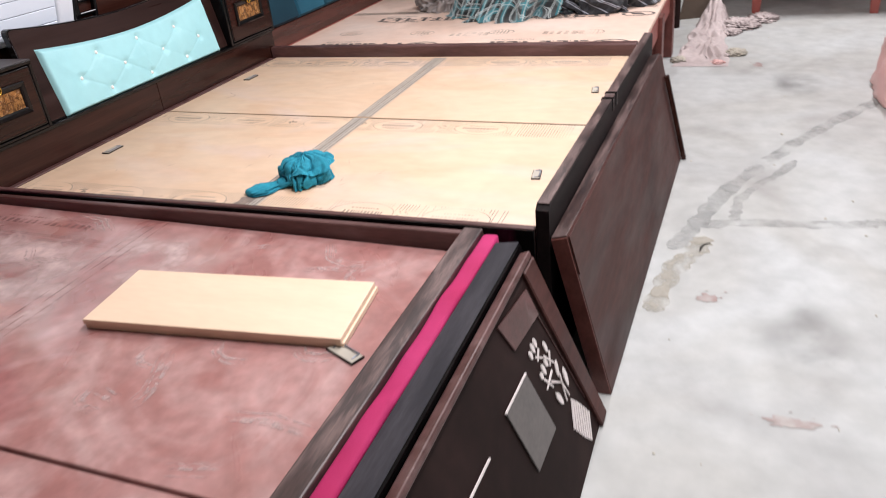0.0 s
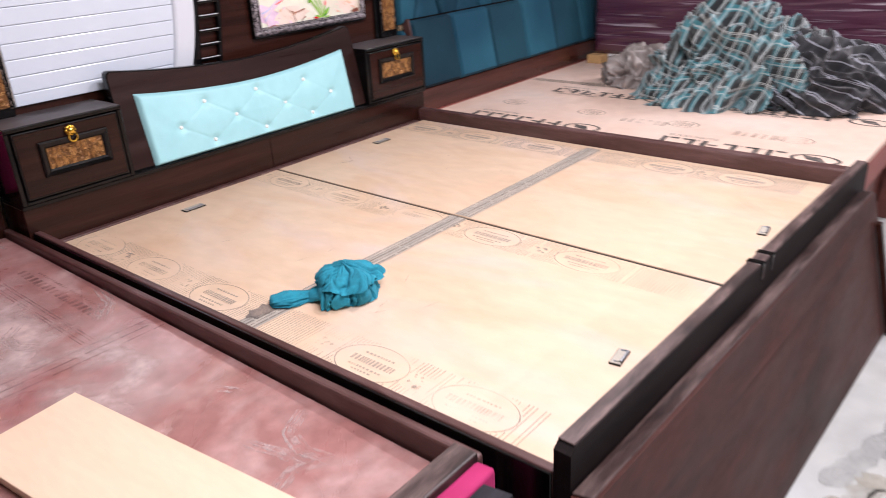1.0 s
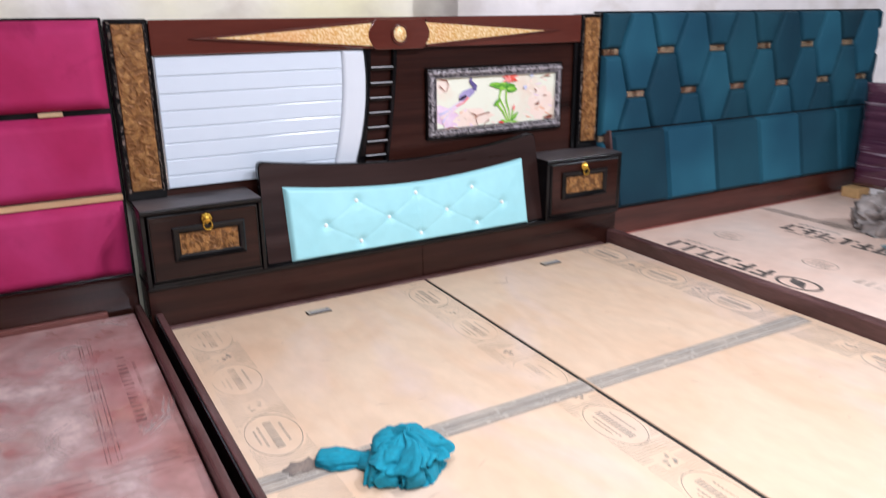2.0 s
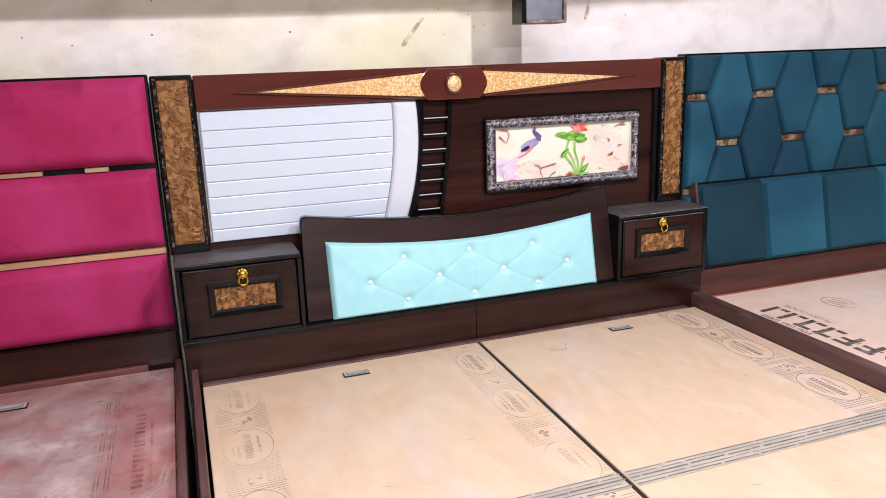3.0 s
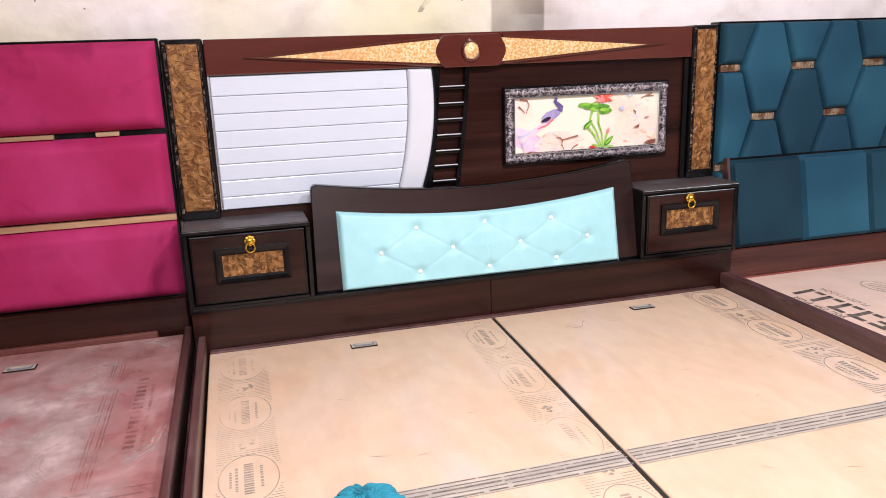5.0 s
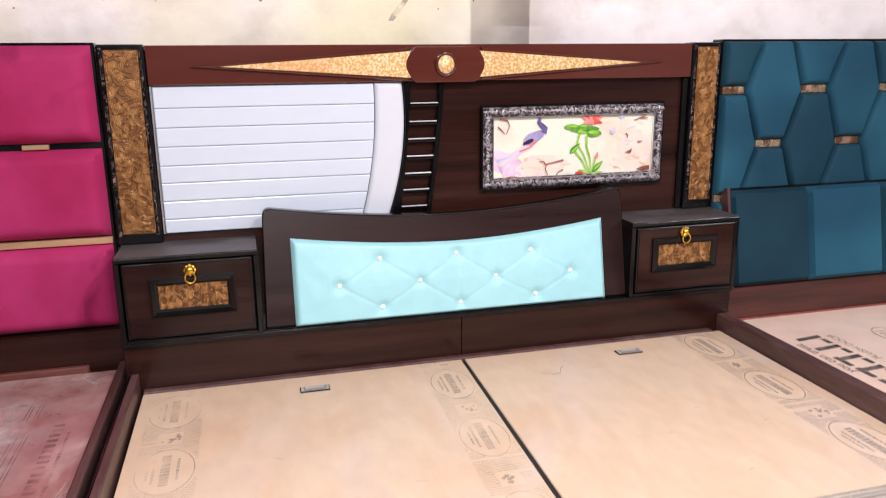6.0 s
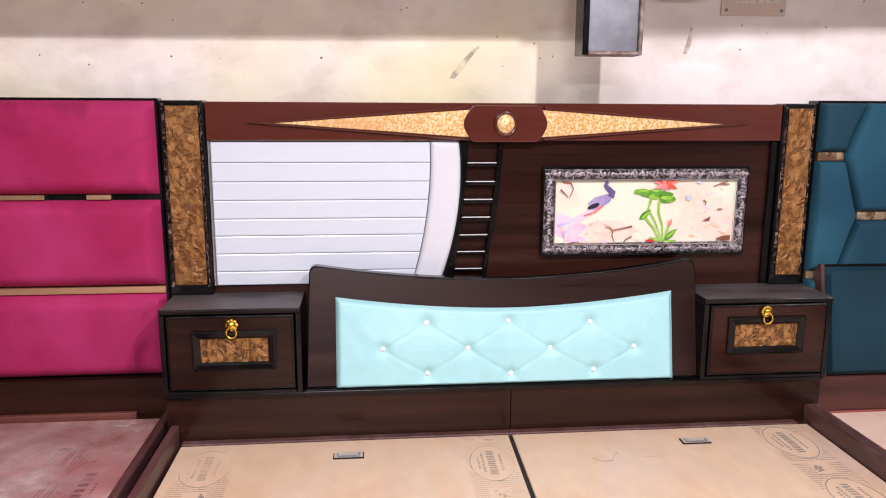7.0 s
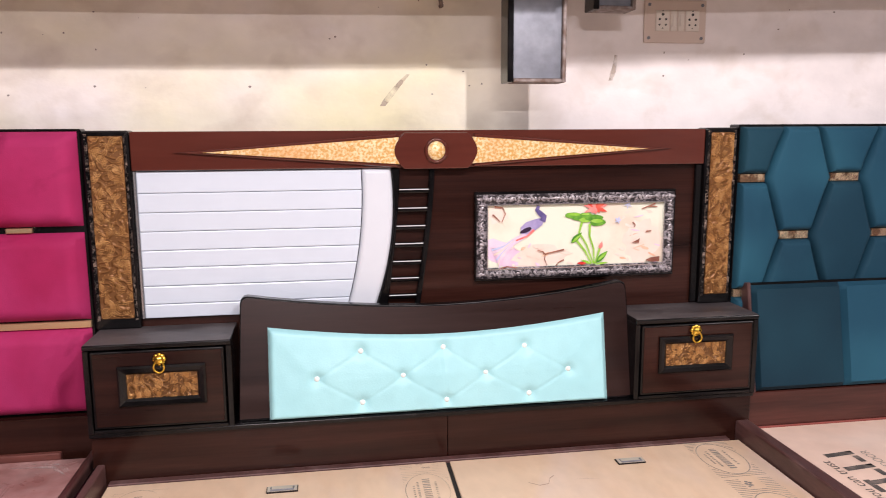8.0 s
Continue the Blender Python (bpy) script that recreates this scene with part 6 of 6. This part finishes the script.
for k, w in enumerate((0.046, 0.022, 0.022, 0.046)):
    bm = bmesh.new()
    bx(bm, sx, sx + w - 0.003, YF - 0.004, YF - 0.0002, Z0 + 0.034, Z0 + 0.094, 0.0015, 1)
    if w < 0.03:
        bx(bm, sx + 0.004, sx + w - 0.007, YF - 0.008, YF - 0.004, Z0 + 0.046, Z0 + 0.082, 0.001, 1)
    mod = part("socket" if w > 0.03 else "switch", bm, "switch", sock)
    if w > 0.03:
        bm = bmesh.new()
        for dx, dz, r in ((0, 0.018, 0.0042), (-0.010, 0.004, 0.0036), (0.010, 0.004, 0.0036), (-0.010, -0.012, 0.003), (0.010, -0.012, 0.003), (0, -0.022, 0.002), (0, 0.028, 0.002)):
            c = (sx + w / 2 - 0.0015 + dx, YF - 0.0045, Z0 + 0.064 + dz)
            cyl(bm, c, (c[0], c[1] + 0.002, c[2]), r, n=10)
        part("pin_hole", bm, "hole", mod)
    sx += w + (0.002 if k != 1 else 0.001)
for x, z in ((X0 + 0.014, Z0 + 0.014), (X1 - 0.014, Z0 + 0.014), (X0 + 0.014, Z1 - 0.014), (X1 - 0.014, Z1 - 0.014)):
    bm = bmesh.new()
    cyl(bm, (x, YF - 0.002, z), (x, YF, z), 0.005, n=10)
    part("screw", bm, "steel", sock)

nail = bmesh.new()
tube(nail, [(2.615, WALL, 1.66), (2.615, WALL - 0.02, 1.658), (2.612, WALL - 0.026, 1.668), (2.609, WALL - 0.02, 1.68)], 0.006, 8)
tagged(part("wall_hook", nail, "rust"), "small rusty hook in the plaster wall", "hook")


def smear(pts, w, name="wall_smudge"):
    bm = bmesh.new()
    for i, ((a, b), (c, d)) in enumerate(zip(pts, pts[1:])):
        w0, w1 = w * (1 - 0.5 * abs(2 * i / len(pts) - 1)), w * (1 - 0.5 * abs(2 * (i + 1) / len(pts) - 1))
        bm.faces.new([bm.verts.new(p) for p in ((a - w0, WALL - 0.0015, b), (a + w0, WALL - 0.0015, b), (c + w1, WALL - 0.0015, d), (c - w1, WALL - 0.0015, d))])
    tagged(part(name, bm, "smear"), "faint brown smudge on the plaster wall", "stain", kind="structure")


smear([(2.52, 1.47), (2.50, 1.45), (2.475, 1.42), (2.455, 1.395), (2.445, 1.38)], 0.011)
smear([(3.145, 1.53), (3.143, 1.505), (3.138, 1.48), (3.130, 1.455)], 0.008)
bm = bmesh.new()
q = random.Random(77)
for _ in range(42):
    x, z, r = q.uniform(1.3, 3.9), q.uniform(1.40, 1.76), q.uniform(0.0008, 0.0034)
    bmesh.ops.create_circle(bm, cap_ends=True, segments=7, radius=r, matrix=Matrix.Translation((x, WALL - 0.0012, z)) @ Matrix.Rotation(math.pi / 2, 4, "X") @ Matrix.Diagonal((q.uniform(0.6, 1.6), 1, 1, 1)))
tagged(part("wall_pocks", bm, "rust"), "small dark pock marks in the plaster", "stain", kind="stuff")

# ---- the floor's mends, stains and litter ----
def ridge(name, pts, w, seed, h=0.006, material="mortar"):
    q = random.Random(seed)
    fine = []
    for (a, b), (c, d) in zip(pts, pts[1:]):
        for k in range(6):
            fine.append(Vector((a + (c - a) * k / 6, b + (d - b) * k / 6, 0)))
    fine.append(Vector((*pts[-1], 0)))
    bm = bmesh.new()
    rows = []
    for i, p in enumerate(fine):
        d = (fine[min(i + 1, len(fine) - 1)] - fine[max(i - 1, 0)]).normalized()
        s = Vector((-d.y, d.x, 0))
        ww = w * q.uniform(0.7, 1.15) * (0.35 if i in (0, len(fine) - 1) else 1)
        rows.append([bm.verts.new(p + s * ww * t * q.uniform(0.85, 1.15) + Vector((0, 0, 0.0008 + h * (1 - t * t) * q.uniform(0.5, 1.1)))) for t in (-1, -0.6, -0.2, 0.2, 0.6, 1)])
    for a, b in zip(rows, rows[1:]):
        for j in range(5):
            bm.faces.new((a[j], a[j + 1], b[j + 1], b[j]))
    bmesh.ops.recalc_face_normals(bm, faces=bm.faces[:])
    tagged(part(name, bm, material, smooth=True), "rough grey mortar mend across the concrete floor", "floor mend", kind="structure")


ridge("floor_mend", [(2.45, 0.245), (2.60, 0.19), (2.80, 0.134), (3.03, 0.059), (3.25, -0.051), (3.50, -0.173), (3.70, -0.289), (3.87, -0.396), (4.2, -0.62)], 0.034, 3, 0.003)
ridge("floor_mend", [(2.64, 0.16), (2.68, 0.07), (2.70, -0.05), (2.706, -0.20), (2.73, -0.346), (2.764, -0.434), (2.80, -0.75)], 0.030, 5, 0.002)
ridge("floor_mend", [(2.70, 0.05), (2.78, 0.046), (2.88, 0.038), (3.01, -0.015), (3.14, -0.10), (3.30, -0.17)], 0.020, 6, 0.002)
ridge("floor_mend", [(2.05, 0.262), (2.17, 0.249), (2.317, 0.226), (2.42, 0.174), (2.498, 0.150), (2.556, 0.140)], 0.036, 8, 0.005, "peel")
tube_pts = [(2.44, 0.150), (2.47, 0.148), (2.495, 0.140), (2.51, 0.120)]
bm = bmesh.new()
tube(bm, [(x, y, 0.004) for x, y in tube_pts], [0.001, 0.004, 0.003, 0.001], 6)
tagged(part("floor_crack", bm, "seam"), "short dark crack in the mended floor", "crack", kind="structure")


def stain(cx, cy, rx, ry, material, seed, n=44, label="dark stain on the dusty concrete floor"):
    """A spill with a ragged, lobed outline and a few drops beside it."""
    q = random.Random(seed)
    bm = bmesh.new()
    for k in range(7):
        f = 1.0 if k == 0 else q.uniform(0.06, 0.2)
        ox, oy = (cx, cy) if k == 0 else (cx + rx * q.uniform(-1.6, 1.6), cy + ry * q.uniform(-1.6, 1.6))
        z = 0.0012 + 0.0001 * k
        c = bm.verts.new((ox, oy, z))
        ring = []
        for i in range(n):
            a = 2 * math.pi * i / n
            r = f * (0.75 + 0.55 * noise.noise((math.cos(a) * 1.7, math.sin(a) * 1.7, seed + k * 9)) + 0.22 * noise.noise((math.cos(a) * 6, math.sin(a) * 6, seed)))
            ring.append(bm.verts.new((ox + rx * r * math.cos(a), oy + ry * r * math.sin(a), z)))
        for i in range(n):
            bm.faces.new((c, ring[i], ring[(i + 1) % n]))
    tagged(part("floor_stain", bm, material), label, "stain", kind="structure")


def soiled(cx, cy, rx, ry, seed):
    """A soft-edged grey patch of trodden dirt."""
    bm = bmesh.new()
    fade = bm.loops.layers.uv.verify()
    c = bm.verts.new((cx, cy, 0.0011))
    ring = []
    for i in range(40):
        a = 2 * math.pi * i / 40
        f = 1 + 0.35 * noise.noise((math.cos(a) * 1.5, math.sin(a) * 1.5, seed))
        ring.append(bm.verts.new((cx + rx * f * math.cos(a), cy + ry * f * math.sin(a), 0.0011)))
    for i in range(40):
        f = bm.faces.new((c, ring[i], ring[(i + 1) % 40]))
        for lp in f.loops:
            lp[fade].uv = (0.0 if lp.vert is c else 1.0, 0.0)
    tagged(part("floor_stain", bm, "grime"), "soft grey dirt patch on the concrete floor", "stain", kind="structure")


soiled(4.40, -0.22, 0.26, 0.15, 1.0)
soiled(1.959, -0.156, 0.22, 0.17, 4.0)
stain(2.16, 0.11, 0.03, 0.035, "rubbish", 2, label="rust red stain on the dusty concrete floor")
stain(1.64, -0.10, 0.025, 0.07, "rubbish", 3, label="rust red stain on the dusty concrete floor")
stain(4.75, -0.02, 0.06, 0.04, "rubbish", 4)
q = random.Random(12)
bm = bmesh.new()
for _ in range(34):
    x, y, r = q.uniform(1.2, 5.5), q.uniform(-0.8, 0.28), q.uniform(0.002, 0.006)
    ball(bm, (x, y, r * 0.3), r, 6, (q.uniform(0.7, 1.8), 1, 0.5))
tagged(part("grit", bm, "scrap"), "scattered plaster grit on the concrete floor", "grit", kind="stuff")

# dusty sheet trailing over the floor
bm = bmesh.new()


def trail(u, v):
    x = 4.72 + 1.35 * u
    half = 0.16 - 0.07 * u + 0.03 * noise.noise((u * 6, 0, 2))
    y = 0.30 - 0.02 * u + (v * 2 - 1) * half + 0.03 * noise.noise((u * 5, v * 3, 7))
    lift = max(0, u - 0.45) ** 1.5 * 0.32
    z = 0.002 + lift * (1 - abs(v * 2 - 1) ** 1.6) + 0.030 * (1 - abs(noise.noise((u * 9, v * 6, 1))) * 2) * (1 - abs(v * 2 - 1) ** 4) * min(1, u * 6)
    return (x, y, max(0.001, z))


sheet(bm, 90, 40, trail)
bmesh.ops.recalc_face_normals(bm, faces=bm.faces[:])
for f in bm.faces:
    if f.normal.z < 0:
        f.normal_flip()
tagged(part("dust_sheet", bm, "paper", smooth=True), "dusty pinkish sheet trailing over the floor", "sheet")
for k, (x, y, s, m_) in enumerate(((4.86, 0.42, 0.05, "scrap"), (4.90, 0.30, 0.035, "dark"), (5.02, 0.10, 0.06, "scrap"), (4.95, 0.17, 0.035, "paper"), (4.80, 0.20, 0.04, "blush"), (5.75, 0.10, 0.12, "paper"), (5.95, -0.05, 0.10, "paper"), (5.55, 0.16, 0.07, "paper"))):
    crumple("paper_scrap", (x, y, 0.001), (s * 1.5, s * 1.2, s * 0.42), m_, "crumpled paper scrap on the dusty floor", "paper scrap", 20 + k, 6, 0.75, 60, 20)

# far furniture
tbl = thing("red_table", (6.5, -0.25, 0), "red painted wooden table with tapered legs", "table")
for x, y in ((6.06, 0.0), (6.06, -0.75), (6.95, 0.0), (6.95, -0.75)):
    bm = bmesh.new()
    bx(bm, x - 0.03, x + 0.03, y - 0.045, y + 0.045, 0.0, 0.345, 0.004, 1)
    for v in bm.verts:
        k = 0.55 + 0.45 * min(1, v.co.z / 0.33)
        v.co.x, v.co.y = x + (v.co.x - x) * k, y + (v.co.y - y) * k
    part("leg", bm, "redmetal", tbl)
box("apron", "redmetal", tbl, 6.02, 7.0, -0.82, 0.06, 0.345, 0.46, 0.004, 1)
box("tabletop", "redmetal", tbl, 5.98, 7.04, -0.86, 0.10, 0.4605, 0.50, 0.006, 2)
card = thing("cardboard_sheet", (6.2, 0.42, 0), "brown cardboard sheet standing on the floor", "cardboard")
bm = bmesh.new()
slab(bm, [(5.98, 0.52, 0.0), (6.05, 0.34, 0.0), (6.16, 0.20, 0.62), (6.10, 0.40, 0.62)], (1, 0.2, 0), 0.02, 0.002, 1)
part("sheet", bm, "card", card)
# post and rings added in place of a golden lamp's reflection
gl = thing("brass_post", (5.75, 0.53, 0), "dark post with gold rings standing in for a mirrored lamp", "post")
bm = bmesh.new()
cyl(bm, (5.75, 0.53, 0), (5.75, 0.53, 0.9), 0.035, n=16)
part("pole", bm, "dark", gl, "", True)
for z in (0.33, 0.44, 0.47, 0.50):
    bm = bmesh.new()
    cyl(bm, (5.75, 0.53, z), (5.75, 0.53, z + 0.022), 0.042, n=20)
    part("ring", bm, "gold", gl, "gold ring standing in for a mirrored gleam", True)
# cupboard shape added to fill the dark area behind the table
cab = thing("dark_cupboard", (7.6, 0.1, 0), "dark cupboard added to fill the dark behind the red table", "cupboard")
box("body", "dark", cab, 7.35, 8.0, -1.9, 1.3, 0.0, 1.5, 0.01, 2)
for y in (-1.85, -0.8, 0.25):
    box("door", "dark", cab, 7.325, 7.348, y, y + 1.0, 0.05, 1.45, 0.006, 2)
crumple("wrapped_sack", (4.20, -0.82, 0.001), (0.50, 0.27, 0.62), "blush", "pinkish sack wrapped in film on the floor", "sack", 31, 4, 0.25, 80, 40)

# unseen fixtures: battens for the tube and added fill lights, and the bulb holder
t = thing("ceiling_tube_lamp", (6.0, -0.69, 3.1), "white batten added for the far fill light", "lamp", "tube lamps")
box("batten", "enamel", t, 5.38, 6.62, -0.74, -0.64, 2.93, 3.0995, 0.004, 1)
t = thing("hanging_tube_lamp", (1.7, 0.2, 3.1), "white batten on two cords, added for the deck fill light", "lamp", "tube lamps")
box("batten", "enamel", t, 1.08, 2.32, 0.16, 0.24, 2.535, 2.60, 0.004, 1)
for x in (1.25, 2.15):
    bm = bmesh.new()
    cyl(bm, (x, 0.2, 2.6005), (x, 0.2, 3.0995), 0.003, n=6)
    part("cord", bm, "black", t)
t = thing("wall_tube_lamp", (1.9, -4.5, 2.85), "unseen white tube lamp batten set by the upper shadow edge", "lamp")
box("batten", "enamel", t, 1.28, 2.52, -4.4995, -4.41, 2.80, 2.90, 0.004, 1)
t = thing("hanging_bulb", (MAIN[0], MAIN[1], 3.1), "bare bulb holder hanging from the ceiling", "lamp")
bm = bmesh.new()
cyl(bm, (MAIN[0], MAIN[1], MAIN[2] + 0.12), (MAIN[0], MAIN[1], 3.0995), 0.004, n=6)
part("cord", bm, "black", t)
bm = bmesh.new()
cyl(bm, (MAIN[0], MAIN[1], MAIN[2] + 0.05), (MAIN[0], MAIN[1], MAIN[2] + 0.12), 0.02, n=14)
part("holder", bm, "enamel", t)
